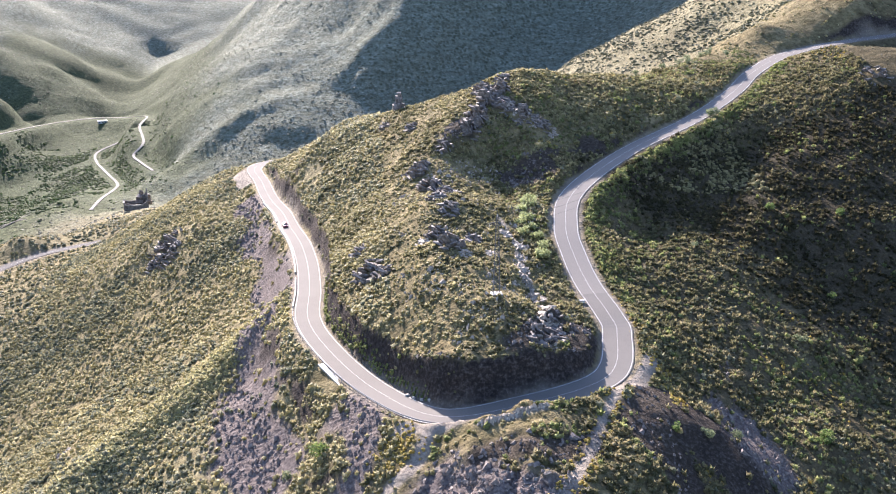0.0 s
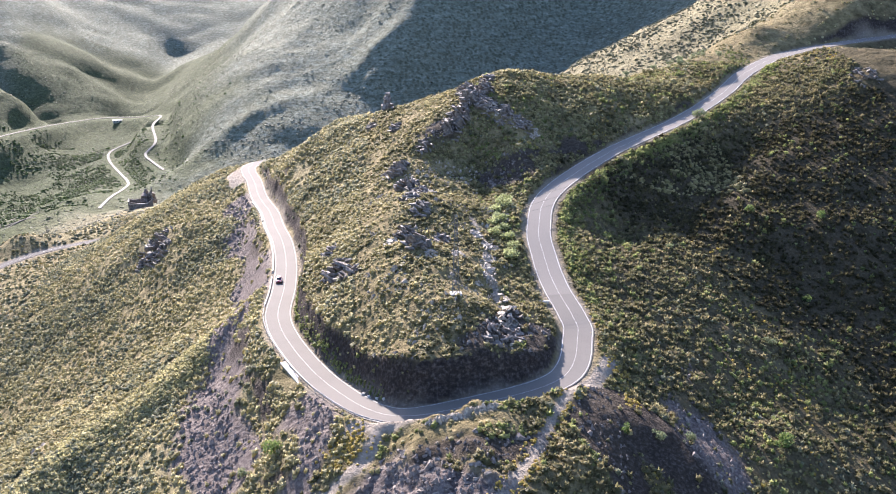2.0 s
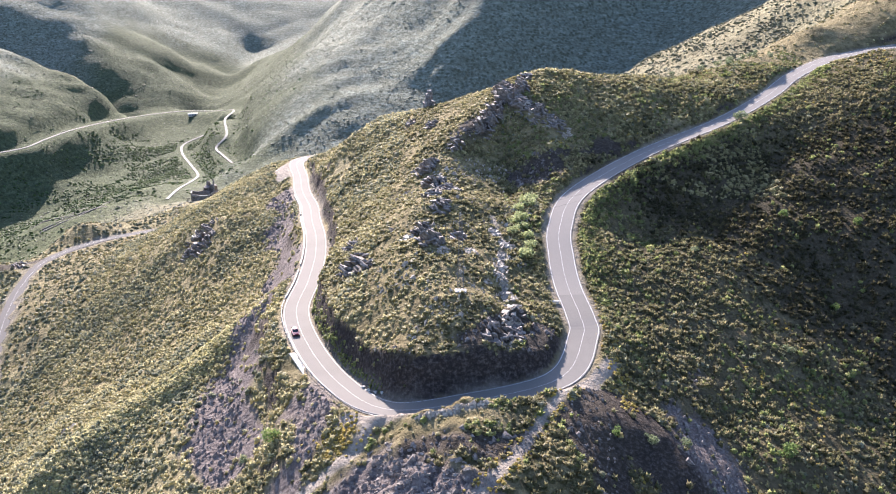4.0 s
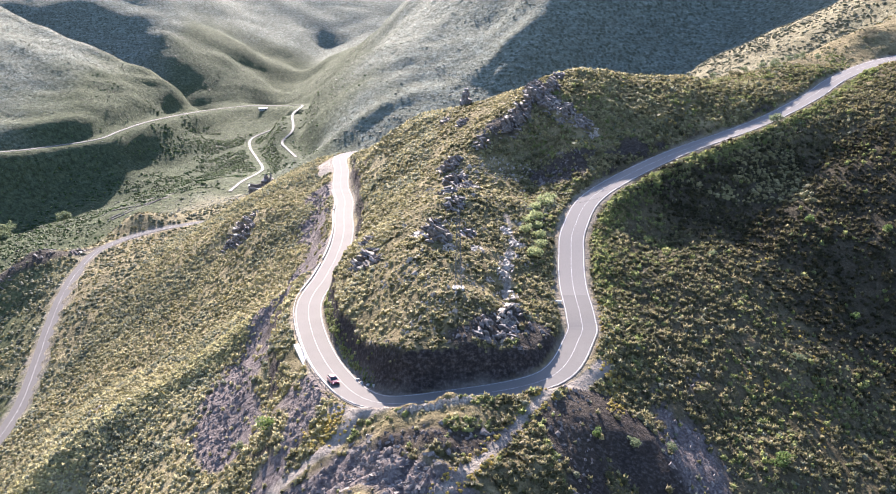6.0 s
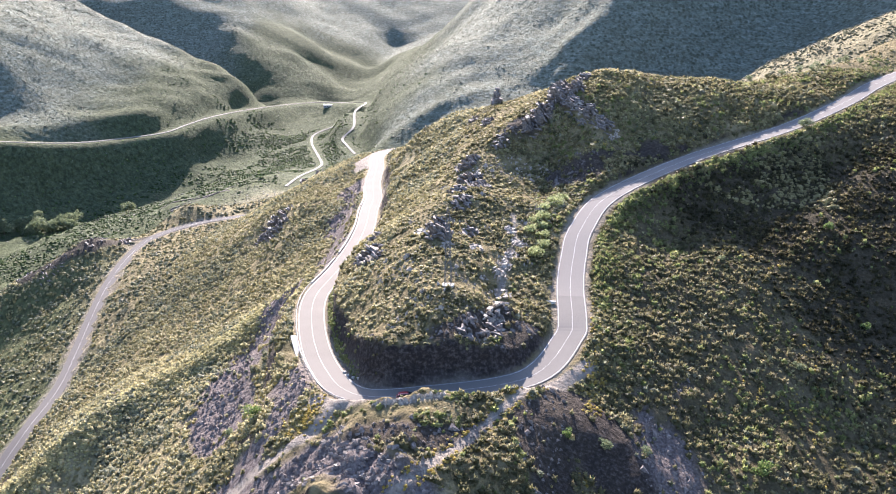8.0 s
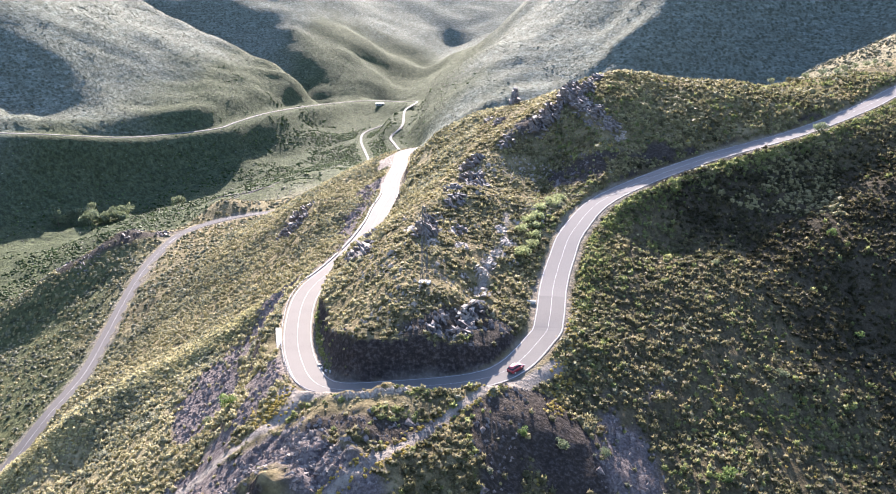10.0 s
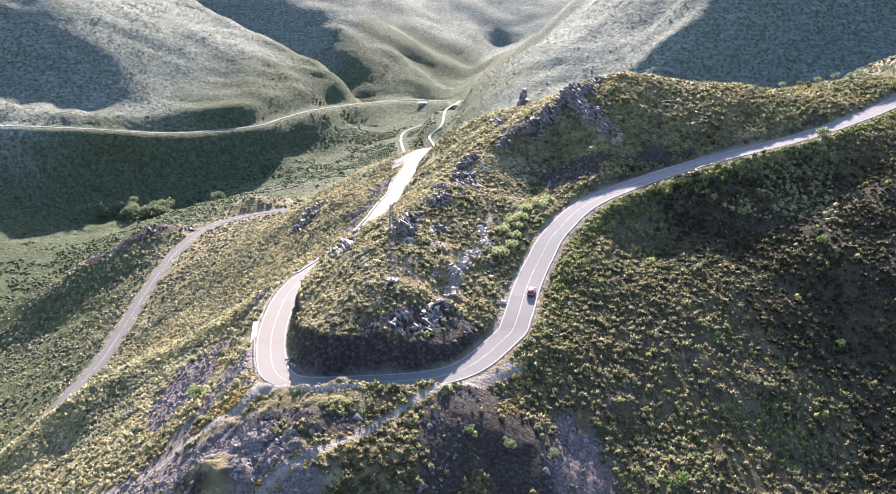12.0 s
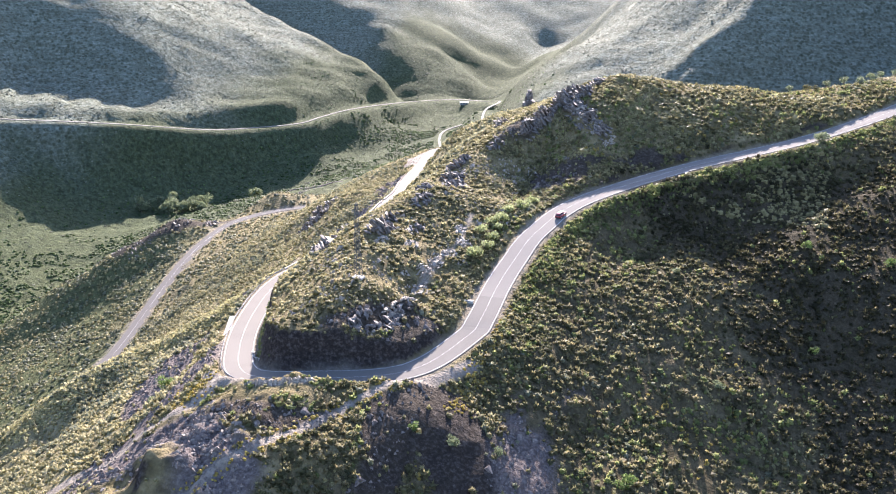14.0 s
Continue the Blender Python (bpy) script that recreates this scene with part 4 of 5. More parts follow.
for _x, _y, _tall, _wide, _m, _lab in (
        (130.2, 92, 2.6, 3.4, leafy, "bright green rounded bush on the shaded slope"), (150.8, 88, 2.6, 3.6, leafy, "bright green rounded bush on the shaded slope"),
        (101.8, -15.6, 2.6, 4.4, leafy, "bright green spreading bush on the scrub slope"), (62.5, -31.5, 1.6, 2.2, leafy, "small bright green bush on dark scree"),
        (70.1, -29.5, 1.8, 2.9, poplar, "pale green bush on dark scree"), (-5.2, -17.5, 3.4, 4.2, leafy, "yellow-green olive bush below the road"),
        (131.4, 151.4, 3.0, 5.2, poplar, "grey-green bush at the road's edge"), (-12, -15.5, 1.8, 2.6, poplar, "grey-green bush on the scree"),
        (77.4, -24.8, 1.5, 2.6, poplar, "grey-green bush on the slope"), (98, 66, 1.6, 2.4, poplar, "grey-green bush on the shaded slope"),
        (114.5, 28, 1.7, 2.8, poplar, "grey-green bush on the shaded slope"), (134.5, 54, 1.6, 2.4, leafy, "small green bush on the shaded slope")):
    tree("bush", _x, _y, _tall, _wide, _m, _lab, "bush", int(_x * 7 + 900), 520, 0.1)
for _i, (_x, _y) in enumerate([(127.5, 209), (124, 205), (137, 214), (143, 220), (150, 226), (131, 218), (156, 236), (163, 230), (118, 212), (147, 235), (160, 243)]):
    tree("almond_tree", _x, _y, 3.2 + 0.5 * (_i % 3), 3.2 + 0.4 * (_i % 2), olive if _i < 2 else poplar, "small grove tree on the grassy saddle", "tree", 40 + _i, 420, 0.25, group="trees on the saddle")
for _i, (_x, _y) in enumerate([(-505, 664), (-494, 676), (-517, 654), (-500, 648), (-526, 668), (-541, 630), (-452, 718), (-512, 640), (-533, 648), (-488, 660), (-520, 642)]):
    tree("poplar_tree", _x, _y, 13 + 3 * (_i % 3), 15 + 3 * (_i % 2), poplar, "broad pale green tree in the valley bottom", "tree", 60 + _i, 900, 0.1, group="trees along the valley stream")
hollow_leaf = leaf_material("hollow_leaves", (0.0, (0.16, 0.19, 0.09)), (0.5, (0.28, 0.32, 0.15)), (1.0, (0.42, 0.45, 0.24)), tinted=False)
for _i, (_x, _y) in enumerate([(49.5, 60), (49, 66), (50, 54), (48.5, 72), (50.5, 48), (51.5, 77), (47, 62), (50, 42), (46.5, 55), (53, 84)]):
    tree("roadside_shrub", _x, _y, 1.7 + 0.3 * (_i % 3), 4.0 + 0.6 * (_i % 2), hollow_leaf, "dense pale green shrub in the hollow beside the road", "shrub", 80 + _i, 520, 0.05, group="shrubs in the hollow")

# ---- rocks ----
rock_mat = speckled("schist", (0.05, 0.043, 0.04), (0.145, 0.127, 0.117), (0.36, 0.325, 0.30), 1.1, 0.75, 0.7, 0.12)
pale_rock = speckled("pale_schist", (0.11, 0.092, 0.075), (0.27, 0.232, 0.19), (0.50, 0.435, 0.36), 2.0, 0.6, 0.6, 0.1)
scree_rock = speckled("scree_rock", (0.06, 0.05, 0.047), (0.14, 0.119, 0.111), (0.30, 0.26, 0.24), 2.0, 0.8, 0.5, 0.1)
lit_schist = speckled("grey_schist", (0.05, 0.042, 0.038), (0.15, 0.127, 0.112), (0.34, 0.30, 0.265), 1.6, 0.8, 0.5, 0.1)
for _m in (rock_mat, pale_rock, scree_rock, lit_schist):   # mica glints on broken schist
    _m.node_tree.nodes["Principled BSDF"].inputs["Specular IOR Level"].default_value = 0.15
    _m.node_tree.nodes["Principled BSDF"].inputs["Roughness"].default_value = 0.68


def slab_block(bm, centre, dims, turn, rng):
    """One angular block: the hull of a jittered box with broken corners."""
    pts = []
    for sx in (-1, 1):
        for sy in (-1, 1):
            for sz in (-1, 1):
                for _ in range(2):
                    pts.append(Vector((sx * dims[0] * rng.uniform(0.25, 0.55), sy * dims[1] * rng.uniform(0.25, 0.55), sz * dims[2] * rng.uniform(0.3, 0.55))))
    made = [bm.verts.new(turn @ p + Vector(centre)) for p in pts]
    res = bmesh.ops.convex_hull(bm, input=made, use_existing_faces=False)
    bmesh.ops.delete(bm, geom=list({g for g in res["geom_interior"] + res["geom_unused"] if isinstance(g, bmesh.types.BMVert)}), context="VERTS")


def outcrop(x, y, reach, tall, count, mat, label, seed, heading=-40, dip=34, name="rock_outcrop", grain=1.0, plates=False):
    rng = np.random.default_rng(seed)
    bm = bmesh.new()
    ob = tagged(new(name), label, "rock", "schist outcrops")
    z0 = float(surface(x, y)[0])
    for i in range(count):
        a, r = rng.uniform(0, 6.28), reach * math.sqrt(rng.uniform(0, 1))
        px, py = x + r * math.cos(a), y + 1.6 * r * math.sin(a)
        rise = tall * (1 - 0.75 * r / reach)
        pz = float(surface(px, py)[0]) + 0.3 * rise
        size = grain * rng.uniform(0.55, 1.35)
        turn = Euler((radians(dip + rng.normal(0, 17)), radians(rng.normal(0, 16)), radians(heading + rng.normal(0, 24)))).to_matrix()
        dims = (2.6 * size, 1.5 * size, 0.4 * size + 0.3 * rise) if plates else (2.9 * size, 0.62 * size, 0.35 * size + rise * rng.uniform(0.7, 1.35))
        slab_block(bm, (px - x, py - y, pz - z0), dims, turn, rng)
        part("slab", bm, mat, ob)
        bm = bmesh.new()
    bm.free()
    ob.location = (x, y, z0 - 0.15)
    return ob


for _i, (_x, _y, _r, _h, _n) in enumerate(DARK_ROCKS):
    outcrop(_x, _y, _r, 1.1 * _h, int(2.0 * _n), rock_mat, "jagged dark schist outcrop with tilted layers", 200 + _i, grain=0.78)
for _i, (_x, _y, _r, _h, _n) in enumerate(PALE_ROCKS):
    outcrop(_x, _y, 0.9 * _r, 0.75 * _h, int(1.7 * _n), pale_rock, "pale weathered schist slabs catching the light", 300 + _i, heading=-62, dip=26, grain=0.52, plates=True)
for _i, (_x, _y, _r, _h, _n) in enumerate(FRONT_ROCKS):
    outcrop(_x, _y, 1.15 * _r, 1.5 * _h, int(2.0 * _n), lit_schist, "broken grey schist lying flat on the slope", 350 + _i, heading=20, dip=26, grain=0.42, plates=True)
pinnacle = tagged(new("rock_pinnacle"), "rock pinnacle standing on the ridge", "rock")
pinnacle.location = (17.4, 198.9, float(surface(17.4, 198.9)[0]))
for _i, (_w, _h) in enumerate([(5.4, 0.5), (4.4, 1.9), (3.2, 3.4), (2.8, 4.8), (2.0, 6.0)]):
    _bm = bmesh.new()
    slab_block(_bm, (0.25 * math.sin(_i * 2.1), 0.2 * math.cos(_i), _h), (_w, _w * 0.8, 2.4), Euler((0.15 * math.sin(_i), 0.2, _i * 0.8)).to_matrix(), np.random.default_rng(410 + _i))
    part("block", _bm, rock_mat, pinnacle)

# rubble over the scree
_x, _y = scatter(90000, -60, 100, -75, 215)
_ok = RNG.uniform(0, 1, len(_x)) < np.maximum(0.5 * read_off(SCREES, _x, _y), 0.35 * read_off(ROCK, _x, _y) * (_x < 62)) * (read_off(np.minimum(GD, 50), _x, _y) > 5) * (read_off(STEEP, _x, _y) < 0.8)
_x, _y = _x[_ok][:12000], _y[_ok][:12000]


def rubble(name, x, y, mat, label):
    n = len(x)
    s = RNG.gamma(2.0, 0.14, n) + 0.15
    base = np.array([(1, 0, -0.3), (-0.5, 0.87, -0.3), (-0.5, -0.87, -0.3), (0.3, 0.1, 0.75), (-0.35, 0.1, 0.6)])
    v = base[None] * RNG.uniform(0.6, 1.4, (n, 5, 3)) * s[:, None, None]
    t = RNG.uniform(0, 6.28, n)
    v = np.stack([v[..., 0] * np.cos(t)[:, None] - v[..., 1] * np.sin(t)[:, None] + x[:, None], v[..., 0] * np.sin(t)[:, None] + v[..., 1] * np.cos(t)[:, None] + y[:, None], v[..., 2] + surface(x, y)[:, None]], -1)
    f = np.array([(0, 1, 3), (1, 4, 3), (1, 2, 4), (2, 0, 3), (2, 3, 4), (0, 2, 1)])
    f = (f[None] + (np.arange(n) * 5)[:, None, None]).reshape(-1, 3)
    return tagged(new(name, mesh_from(name, v.reshape(-1, 3), f, mat)), label, "stones", kind="stuff")


rubble("scree_stones", _x, _y, scree_rock, "loose grey stones on the scree")

_t = RNG.uniform(0, 1, 160)
rubble("crest_stones", 25 + 13.5 * _t + RNG.normal(0, 0.3, 160), -30.9 + 2.9 * _t + RNG.normal(0, 0.3, 160), pale_rock, "pale stones along the mound's crest")
_x, _y = grow(2600, (16, 56, -52, -24), lambda x, y: 0.75 * patch(x, y, 8, 63, -0.1, 0.2))
tufts("mound_scrub", _x, _y, 0.45 + RNG.gamma(2.0, 0.24, len(_x)), 0.8, verge, "dark green scrub over the mound below the bend", 4, 11, 0.85)
_x, _y = scatter(9000, 12, 52, -10, 112)
_ok = (RNG.uniform(0, 1, 9000) < 0.28 * patch(_x, _y, 9, 95, 0.0, 0.25)) & (bare(_x, _y) < 0.5)
rubble("knoll_stones", _x[_ok], _y[_ok], pale_rock, "pale loose stones among the grass of the knoll")


# ---- walls and rails along the road ----
concrete = speckled("concrete", (0.28, 0.27, 0.25), (0.40, 0.385, 0.36), (0.52, 0.50, 0.47), 2.5, 0.85, 0.25, 0.02)
steel = speckled("dull_steel", (0.16, 0.16, 0.165), (0.26, 0.26, 0.27), (0.36, 0.36, 0.37), 4, 0.5, 0.1, 0.005)
RUN = np.r_[0, np.cumsum(np.linalg.norm(np.diff(ROAD, axis=0), axis=1))]


def along(a, b, step, offset, lift=0.0):
    """Points of the road's side between two runs."""
    s = np.arange(a, b, step)
    side = sideways(ROAD)
    c = np.stack([np.interp(s, RUN, ROAD[:, k]) for k in range(3)], 1)
    c[:, :2] += offset * np.stack([np.interp(s, RUN, side[:, k]) for k in range(2)], 1)
    c[:, 2] += lift
    return c


def sweep(curve, profile, mat, name):
    """A closed profile of (across, up) carried along a curve, with end caps."""
    side, m, k = sideways(curve), len(curve), len(profile)
    v = np.concatenate([np.c_[curve[:, :2] + a * side, curve[:, 2] + h] for a, h in profile])
    f = []
    for p in range(k):
        q, r = (p + 1) % k, np.arange(m - 1)
        f.append(np.stack([p * m + r, q * m + r, q * m + r + 1, p * m + r + 1], 1))
    me = bpy.data.meshes.new(name)
    caps = [[p * m for p in range(k)][::-1], [p * m + m - 1 for p in range(k)]]
    me.from_pydata(v.tolist(), [], np.concatenate(f).tolist() + caps)
    me.materials.append(mat)
    return me


def parapet(a, b, offset, tall, wide, label):
    c = along(a, b, 1.5, offset, -0.1)
    w = wide / 2
    prof = [(-w, -1.2), (-w, tall - 0.04), (-w + 0.05, tall), (w - 0.05, tall), (w, tall - 0.04), (w, -1.2)]
    return tagged(new("parapet_wall", sweep(c, prof, concrete, "parapet_wall")), label, "wall", "parapet walls")


parapet(158, 196, 3.95, 0.55, 0.45, "low whitewashed parapet wall at the road's outer edge")
parapet(199, 268, 3.95, 0.6, 0.45, "long low whitewashed parapet wall at the road's outer edge")
parapet(272, 300, 3.95, 0.5, 0.4, "low whitewashed parapet wall at the road's outer edge")


def box_part(name, size, at, mat, parent, label="", bevel=0.02, turn=None):
    bm = bmesh.new()
    bmesh.ops.create_cube(bm, size=1)
    bmesh.ops.scale(bm, vec=size, verts=bm.verts)
    if bevel:
        bmesh.ops.bevel(bm, geom=bm.edges[:], offset=bevel, segments=1, affect="EDGES")
    if turn:
        bmesh.ops.rotate(bm, cent=(0, 0, 0), matrix=turn.to_matrix(), verts=bm.verts)
    bmesh.ops.translate(bm, vec=at, verts=bm.verts)
    return part(name, bm, mat, parent, label)


def guardrail(a, b, offset):
    rail = tagged(new("guardrail"), "grey steel crash barrier on posts at the road's edge", "barrier")
    c = along(a, b, 1.0, offset)
    prof = [(-0.04, 0.45), (0.02, 0.50), (-0.04, 0.58), (-0.04, 0.62), (0.02, 0.70), (-0.04, 0.76), (-0.08, 0.76), (-0.03, 0.70), (-0.08, 0.62), (-0.08, 0.58), (-0.03, 0.50), (-0.08, 0.45)]
    beam = new("rail_beam", sweep(c, prof, steel, "rail_beam"))
    beam.parent = rail
    me = None
    for p in along(a + 0.5, b, 4.0, offset + 0.1):
        if me is None:
            post = box_part("post", (0.12, 0.08, 1.3), (0, 0, 0.1), steel, rail)
            me = post.data
        else:
            post = new("post", me)
            post.parent = rail
        post.location = tuple(p)
    return rail


guardrail(300, 388, 3.85)

retaining = tagged(new("retaining_wall"), "white concrete slab on a retaining wall below the bend", "wall")
retaining.matrix_world = Matrix.Translation((-3.3, 5.6, 0.72)) @ Matrix.Rotation(math.atan2(13.4, -6.4), 4, "Z")
box_part("slab", (13.5, 1.35, 0.35), (0, 0, -0.05), concrete, retaining, bevel=0.05)
box_part("wall_face", (13.0, 1.0, 3.0), (0, -0.2, -1.7), speckled("dark_concrete", (0.14, 0.13, 0.12), (0.24, 0.23, 0.21), (0.36, 0.35, 0.33), 1.5), retaining, "darker concrete wall face", bevel=0.04)

culvert = tagged(new("culvert_head"), "small pale concrete culvert head beside the road", "culvert")
culvert.location = (55.2, 20.8, float(surface(55.2, 20.8)[0]))
box_part("cap", (2.4, 0.7, 0.25), (0, 0, 0.45), concrete, culvert)
box_part("body", (2.1, 0.55, 1.2), (0, 0, -0.2), concrete, culvert)

for _i, (_x, _y) in enumerate([(12.8, -8.7), (14.1, -10.4), (15.7, -11.8), (17.2, -13.2)]):
    stone = tagged(new("kerb_stone"), "fallen pale stone block at the foot of the cutting", "stone", "stones at the cutting")
    stone.location = (_x, _y, float(surface(_x, _y)[0]))
    _bm = bmesh.new()
    slab_block(_bm, (0, 0, 0.3), (0.8 - 0.1 * _i, 0.6, 0.5), Euler((0, 0.1, 0.7 + _i)).to_matrix(), np.random.default_rng(500 + _i))
    part("block", _bm, concrete, stone)

# ---- power line ----
PYLON = Vector((33.1, 6.2, 0))
PYLON.z = float(surface(PYLON.x, PYLON.y)[0])
galvanised = speckled("galvanised_steel", (0.07, 0.072, 0.075), (0.11, 0.112, 0.115), (0.16, 0.162, 0.165), 3, 0.55, 0.1, 0.005)


def bar(bm, a, b, r):
    a, b = Vector(a), Vector(b)
    m = (b - a).to_track_quat("Z", "Y").to_matrix().to_4x4()
    bmesh.ops.create_cone(bm, segments=5, radius1=r, radius2=r, depth=(b - a).length, cap_ends=True, matrix=Matrix.Translation((a + b) / 2) @ m)


pylon = tagged(new("pylon"), "slim grey steel lattice pylon on a concrete pad", "pylon")
pylon.location = PYLON
TALL = 18.0


def corner(i, h):
    w = 0.75 - 0.5 * h / TALL
    return (w * (1 if i in (0, 3) else -1), w * (1 if i < 2 else -1), h)


for _i in range(4):
    _bm = bmesh.new()
    bar(_bm, corner(_i, 0), corner(_i, TALL), 0.05)
    part("leg", _bm, galvanised, pylon)
_bm = bmesh.new()
for _k in range(12):
    for _i in range(4):
        bar(_bm, corner(_i, TALL * _k / 12), corner((_i + 1) % 4, TALL * (_k + 1) / 12), 0.03)
        bar(_bm, corner((_i + 1) % 4, TALL * _k / 12), corner(_i, TALL * (_k + 1) / 12), 0.03)
part("bracing", _bm, galvanised, pylon)
ARMS = [(-1.6, 15.8), (1.6, 15.8), (0, 18.3)]
for _a, _h in ARMS:
    _bm = bmesh.new()
    bar(_bm, (0, 0, _h), (_a, -_a * 0.6, _h + 0.05), 0.06)
    bar(_bm, (0, 0, _h + 0.8), (_a, -_a * 0.6, _h + 0.05), 0.04)
    arm = part("cross_arm", _bm, galvanised, pylon)
    _bm = bmesh.new()
    bar(_bm, (_a, -_a * 0.6, _h), (_a, -_a * 0.6, _h - 0.6), 0.07)
    part("insulator", _bm, concrete, arm)
pad = tagged(new("pylon_pad"), "pale concrete pad under the pylon", "foundation")
pad.location = PYLON
box_part("block", (2.6, 2.0, 0.5), (0, 0, 0.0), concrete, pad, bevel=0.05)
rubber_sheath = speckled("cable_sheath", (0.03, 0.03, 0.03), (0.05, 0.05, 0.05), (0.08, 0.08, 0.08), 3, 0.7, 0.05, 0.002)
for _a, _h in ARMS:
    p0, p1 = PYLON + Vector((_a, -_a * 0.6, _h - 0.6)), Vector((190 + _a, 172 - _a * 0.6, 50 + _h - 15))
    cable = bpy.data.curves.new("power_cable", "CURVE")
    cable.dimensions, cable.bevel_depth = "3D", 0.02
    sp = cable.splines.new("POLY")
    sp.points.add(40)
    for _k in range(41):
        _t = _k / 40
        q = p0.lerp(p1, _t)
        sp.points[_k].co = (q.x, q.y, q.z - 4 * 9.0 * _t * (1 - _t), 1)
    cable.materials.append(rubber_sheath)
    tagged(new("power_cable", cable), "thin sagging power cable from the pylon", "cable", "power cables")

# ---- buildings in the valley ----
masonry = speckled("dark_masonry", (0.07, 0.06, 0.055), (0.15, 0.135, 0.12), (0.30, 0.28, 0.25), 0.8, 0.95, 0.6, 0.15)


def jagged_wall(length, thick, tops, name, parent, m):
    """A broken wall whose crest follows the given heights."""
    bm = bmesh.new()
    k = len(tops)
    rows = []
    for i, h in enumerate(tops):
        x = -length / 2 + length * i / (k - 1)
        rows.append([bm.verts.new(m @ Vector(p)) for p in ((x, -thick / 2, -3), (x, thick / 2, -3), (x, thick / 2, h), (x, -thick / 2, h * 0.97))])
    for a, b in zip(rows, rows[1:]):
        for i in range(4):
            bm.faces.new((a[i], a[(i + 1) % 4], b[(i + 1) % 4], b[i]))
    bm.faces.new(rows[0][::-1])
    bm.faces.new(rows[-1])
    bmesh.ops.recalc_face_normals(bm, faces=bm.faces)
    return part(name, bm, masonry, parent)


ruin = tagged(new("ruined_farmhouse"), "roofless dark stone farmhouse ruin on the spur", "ruin")
ruin.location = (-167, 497, float(surface(-167, 497)[0]))
ruin.rotation_euler = (0, 0, radians(14))
jagged_wall(17, 0.8, [5.5, 6.2, 5, 4.2, 4.6, 5.5, 7.5], "front_wall", ruin, pose(0, -4, 0))
jagged_wall(10, 0.8, [7, 6, 7.5, 6.5], "side_wall", ruin, pose(-8.3, 1, 0, 0, 0, 90))
jagged_wall(12, 0.8, [6, 9, 14, 15, 10.5, 7], "gable_wall", ruin, pose(8.3, 2, 0, 0, 0, 90))
jagged_wall(17, 0.8, [6, 5, 5.5, 8, 11.5], "back_wall", ruin, pose(0, 7, 0))
box_part("wall_coping", (13, 1.0, 0.35), (-1.5, -4, 4.6), concrete, ruin, "pale coping on the broken wall top", 0.08, Euler((0, 0.04, 0)))
box_part("wall_coping", (1.0, 9, 0.35), (-8.3, 1, 6.6), concrete, ruin, "pale coping on the broken wall top", 0.08)
_bm = bmesh.new()
for _k in range(9):
    slab_block(_bm, (5.5 + 3.2 * math.sin(2.3 * _k), 9 + 2.5 * math.cos(1.7 * _k), 2.0 + 1.0 * _k), (8.5 - 0.75 * _k, 7 - 0.6 * _k, 3.2), Euler((0.2 * math.sin(_k), 0.25, 0.9 * _k)).to_matrix(), np.random.default_rng(620 + _k))
part("fallen_masonry", _bm, lit_schist, ruin, "pale heap of fallen masonry")
house = tagged(new("valley_house"), "small pale flat-roofed house beside the valley road", "house")
house.location = (-396, 1256, float(surface(-396, 1256)[0]))
house.rotation_euler = (0, 0, radians(15))
box_part("wall", (13, 7, 4), (0, 0, 1.4), concrete, house, bevel=0.1)
box_part("roof", (14, 8, 0.4), (0, 0, 3.6), speckled("pale_roof", (0.5, 0.5, 0.48), (0.66, 0.66, 0.64), (0.75, 0.75, 0.73), 1.0), house, "pale flat roof", bevel=0.1)
dark_glass = speckled("dark_pane", (0.02, 0.02, 0.025), (0.03, 0.03, 0.035), (0.05, 0.05, 0.05), 1.0, 0.2, 0.02)
for _k in (-5, 0, 5):
    box_part("window", (1.4, 0.2, 1.5), (0.8 * _k, -3.5, 1.9), dark_glass, house, bevel=0.02)
for _i, (_p, _h) in enumerate([([(-345, 600), (-318, 612), (-296, 634)], 0.9), ([(-352, 618), (-322, 630), (-300, 652)], 0.8), ([(-372, 640), (-340, 648), (-310, 670)], 0.8)]):
    _c = draped(_p, 0.0)
    tagged(new("terrace_wall", sweep(_c, [(-0.6, -3), (-0.6, _h), (0.6, _h), (0.6, -3)], masonry, "terrace_wall")), "dark dry-stone terrace wall across old fields", "wall", "terrace walls")

# ---- the car ----
def car_paint():
    m, n, l, b = material("red_paint", 0.3)
    b.inputs["Specular IOR Level"].default_value = 0.5
    b.inputs["Coat Weight"].default_value, b.inputs["Coat Roughness"].default_value = 1.0, 0.16
    l.new(ramp(n, l, noise_node(n, l, 2.0, 2), (0.3, (0.24, 0.009, 0.014)), (0.7, (0.28, 0.014, 0.018))), b.inputs["Base Color"])
    return m


red = car_paint()
glass_m, _n, _l, _b = material("tinted_glass", 0.08)
_l.new(ramp(_n, _l, noise_node(_n, _l, 1.0, 1), (0.3, (0.015, 0.017, 0.02)), (0.7, (0.02, 0.022, 0.026))), _b.inputs["Base Color"])
_b.inputs["Specular IOR Level"].default_value = 0.6
rubber = speckled("tyre_rubber", (0.015, 0.015, 0.015), (0.025, 0.025, 0.025), (0.04, 0.04, 0.04), 20, 0.9, 0.1, 0.005)
alloy = speckled("alloy", (0.35, 0.35, 0.36), (0.45, 0.45, 0.46), (0.55, 0.55, 0.56), 10, 0.35, 0.05, 0.002)
black_trim = speckled("black_trim", (0.02, 0.02, 0.02), (0.03, 0.03, 0.03), (0.05, 0.05, 0.05), 10, 0.6, 0.05, 0.002)
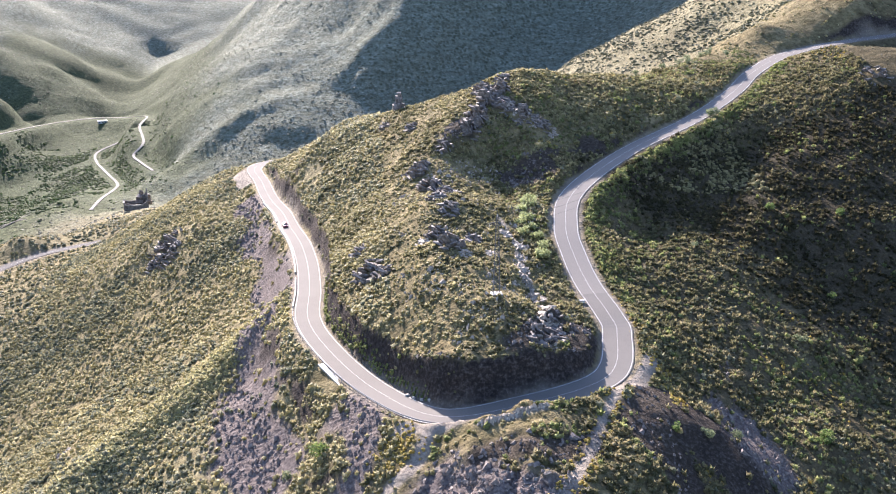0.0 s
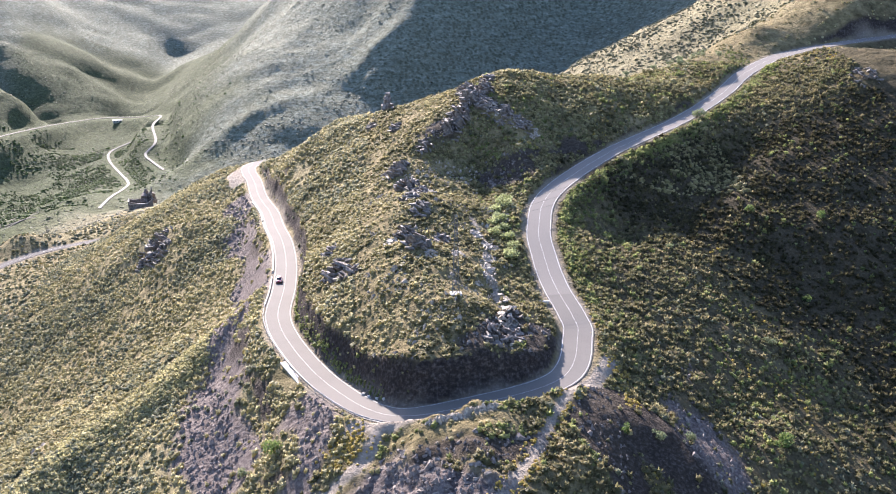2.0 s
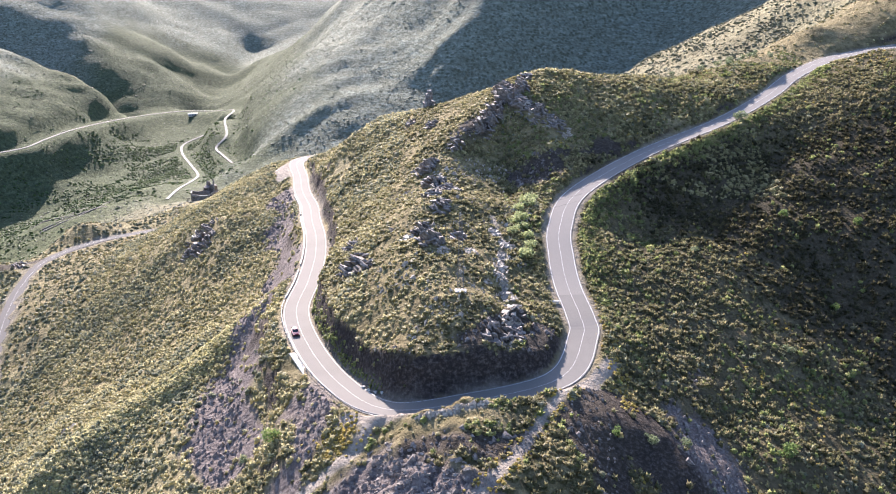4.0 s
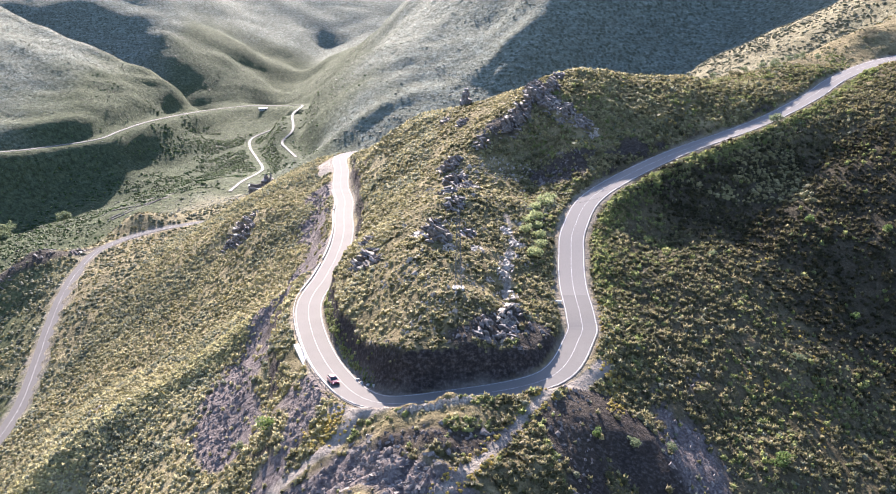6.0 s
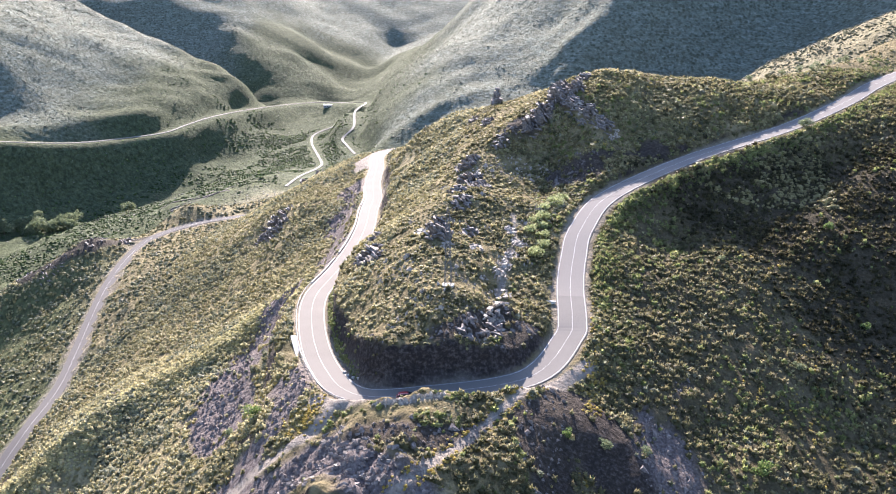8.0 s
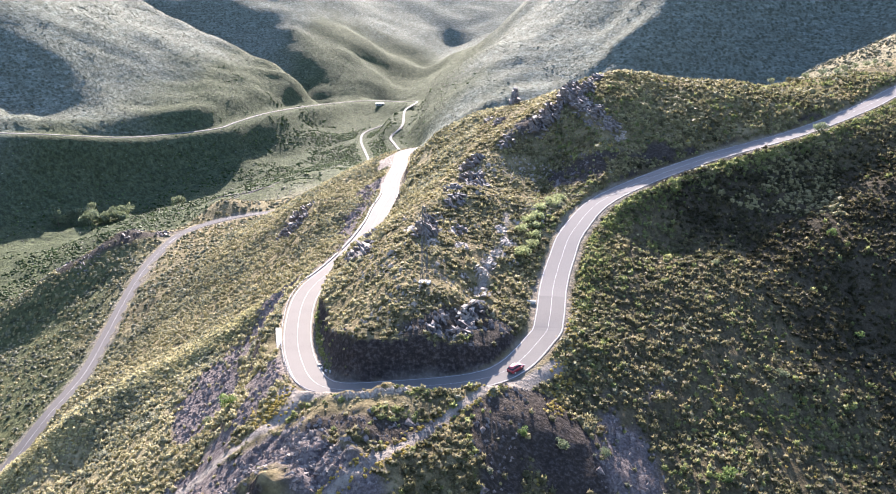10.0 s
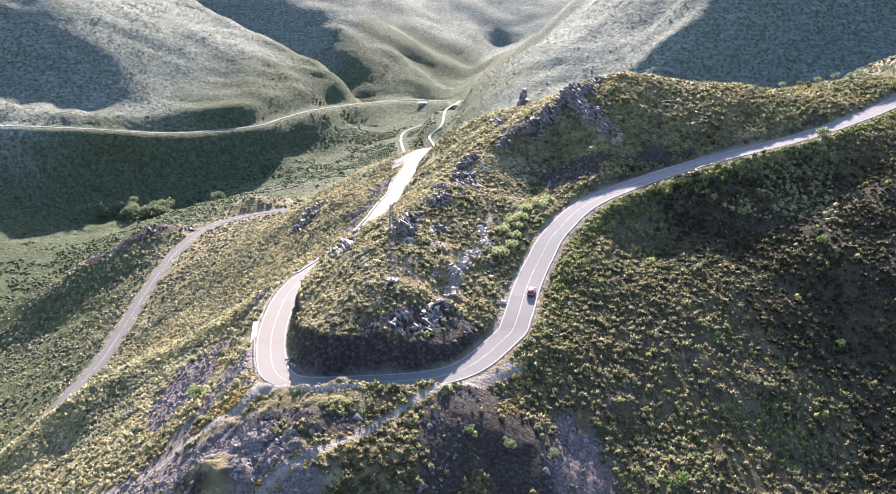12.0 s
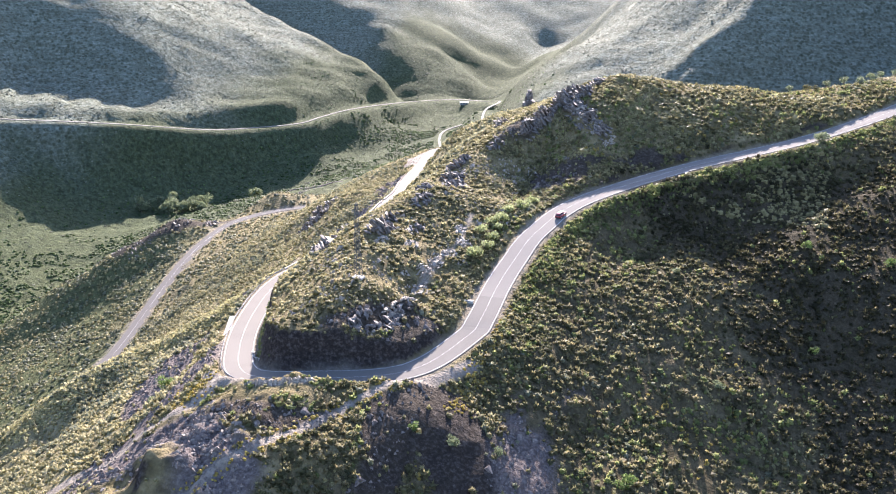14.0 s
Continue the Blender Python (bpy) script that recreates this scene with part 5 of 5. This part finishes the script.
lamp_red = speckled("tail_lens", (0.35, 0.01, 0.01), (0.45, 0.015, 0.015), (0.5, 0.03, 0.02), 8, 0.2, 0.05, 0.002)
lamp_clear = speckled("head_lens", (0.6, 0.6, 0.6), (0.72, 0.72, 0.72), (0.8, 0.8, 0.8), 8, 0.15, 0.05, 0.002)


def loft(sections, mat, name, parent, label=""):
    """A skin through cross-sections, each (x, half width, low, high, round); x runs along the car."""
    bm = bmesh.new()
    rings = []
    for x, w, lo, hi, r in sections:
        rings.append([bm.verts.new((x, y, z)) for y, z in ((-w + r, lo), (w - r, lo), (w, lo + r), (w, hi - r), (w - r, hi), (-w + r, hi), (-w, hi - r), (-w, lo + r))])
    for a, b in zip(rings, rings[1:]):
        for i in range(8):
            bm.faces.new((a[i], a[(i + 1) % 8], b[(i + 1) % 8], b[i]))
    bm.faces.new(rings[0][::-1])
    bm.faces.new(rings[-1])
    bmesh.ops.recalc_face_normals(bm, faces=bm.faces)
    return part(name, bm, mat, parent, label, True)


car = tagged(new("car"), "glossy dark red hatchback driving along the mountain road", "car")
body = loft([(-2.1, 0.72, 0.42, 0.82, 0.10), (-2.0, 0.84, 0.26, 0.96, 0.12), (-1.2, 0.89, 0.22, 1.00, 0.12), (0.2, 0.90, 0.22, 0.98, 0.12), (1.0, 0.89, 0.22, 0.92, 0.12), (1.75, 0.85, 0.26, 0.80, 0.12), (2.1, 0.70, 0.36, 0.66, 0.10)], red, "body", car)
loft([(-1.95, 0.70, 0.93, 1.02, 0.03), (-1.55, 0.70, 0.93, 1.36, 0.10), (-0.6, 0.70, 0.93, 1.45, 0.12), (0.35, 0.70, 0.93, 1.38, 0.12), (1.05, 0.72, 0.88, 0.97, 0.03)], glass_m, "windows", car, "dark tinted windows")
loft([(-1.75, 0.58, 1.20, 1.27, 0.03), (-1.45, 0.60, 1.36, 1.43, 0.03), (-0.6, 0.62, 1.44, 1.50, 0.03), (0.2, 0.60, 1.39, 1.45, 0.03), (0.42, 0.56, 1.33, 1.39, 0.03)], red, "roof", car)
for _s in (-1, 1):
    for _x in (-1.28, 1.30):
        _bm = bmesh.new()
        bmesh.ops.create_cone(_bm, segments=18, radius1=0.32, radius2=0.32, depth=0.22, cap_ends=True, matrix=Matrix.Rotation(radians(90), 4, "X"))
        bmesh.ops.bevel(_bm, geom=[e for e in _bm.edges if len(e.link_faces) == 2 and any(len(f.verts) > 4 for f in e.link_faces)], offset=0.04, segments=2, affect="EDGES")
        wheel = part("wheel", _bm, rubber, car, "black rubber tyre", True)
        wheel.location = (_x, _s * 0.80, 0.32)
        _bm = bmesh.new()
        bmesh.ops.create_cone(_bm, segments=14, radius1=0.2, radius2=0.17, depth=0.04, cap_ends=True, matrix=Matrix.Translation((0, _s * 0.11, 0)) @ Matrix.Rotation(radians(90), 4, "X"))
        part("rim", _bm, alloy, wheel, "silver alloy rim")
    box_part("tail_light", (0.08, 0.26, 0.16), (-2.06, _s * 0.66, 0.84), lamp_red, car, "red tail lens", 0.02)
    box_part("headlight", (0.16, 0.30, 0.12), (1.98, _s * 0.58, 0.66), lamp_clear, car, "clear headlight lens", 0.03)
    box_part("mirror", (0.12, 0.2, 0.12), (0.62, _s * 0.98, 0.98), red, car, bevel=0.03)
box_part("rear_bumper", (0.12, 1.5, 0.22), (-2.09, 0, 0.42), black_trim, car, "black lower bumper", 0.04)
box_part("front_grille", (0.08, 1.0, 0.16), (2.1, 0, 0.48), black_trim, car, "black grille", 0.03)


# ---- the car's drive ----
def motions():
    known = np.array([(0, 204), (1.5, 261), (2.5, 293), (3.0, 306.5), (5.3, 357), (6.5, 374), (7.5, 386.5), (10.3, 428), (11.0, 440.5), (11.5, 450), (12.5, 473), (14.0, 510)])
    side, rows = sideways(ROAD), []
    ts = np.arange(0, 14.01, 0.25)
    run = np.interp(ts, known[:, 0], known[:, 1])
    for _ in range(3):
        run[1:-1] = 0.25 * run[:-2] + 0.5 * run[1:-1] + 0.25 * run[2:]

    def place(s):
        c = Vector([np.interp(s, RUN, ROAD[:, k]) for k in range(3)])
        o = Vector([np.interp(s, RUN, side[:, k]) for k in range(2)] + [0])
        return c + 1.65 * o

    for t, s in zip(ts, run):
        a, b = place(s - 1.3), place(s + 1.3)
        x = (b - a).normalized()
        y = Vector((0, 0, 1)).cross(x).normalized()
        z = x.cross(y)
        m = Matrix((x, y, z)).transposed().to_4x4()
        m.translation = (a + b) / 2 + 0.045 * z
        rows.append((float(t), m))
    walk(car, rows)


motions()
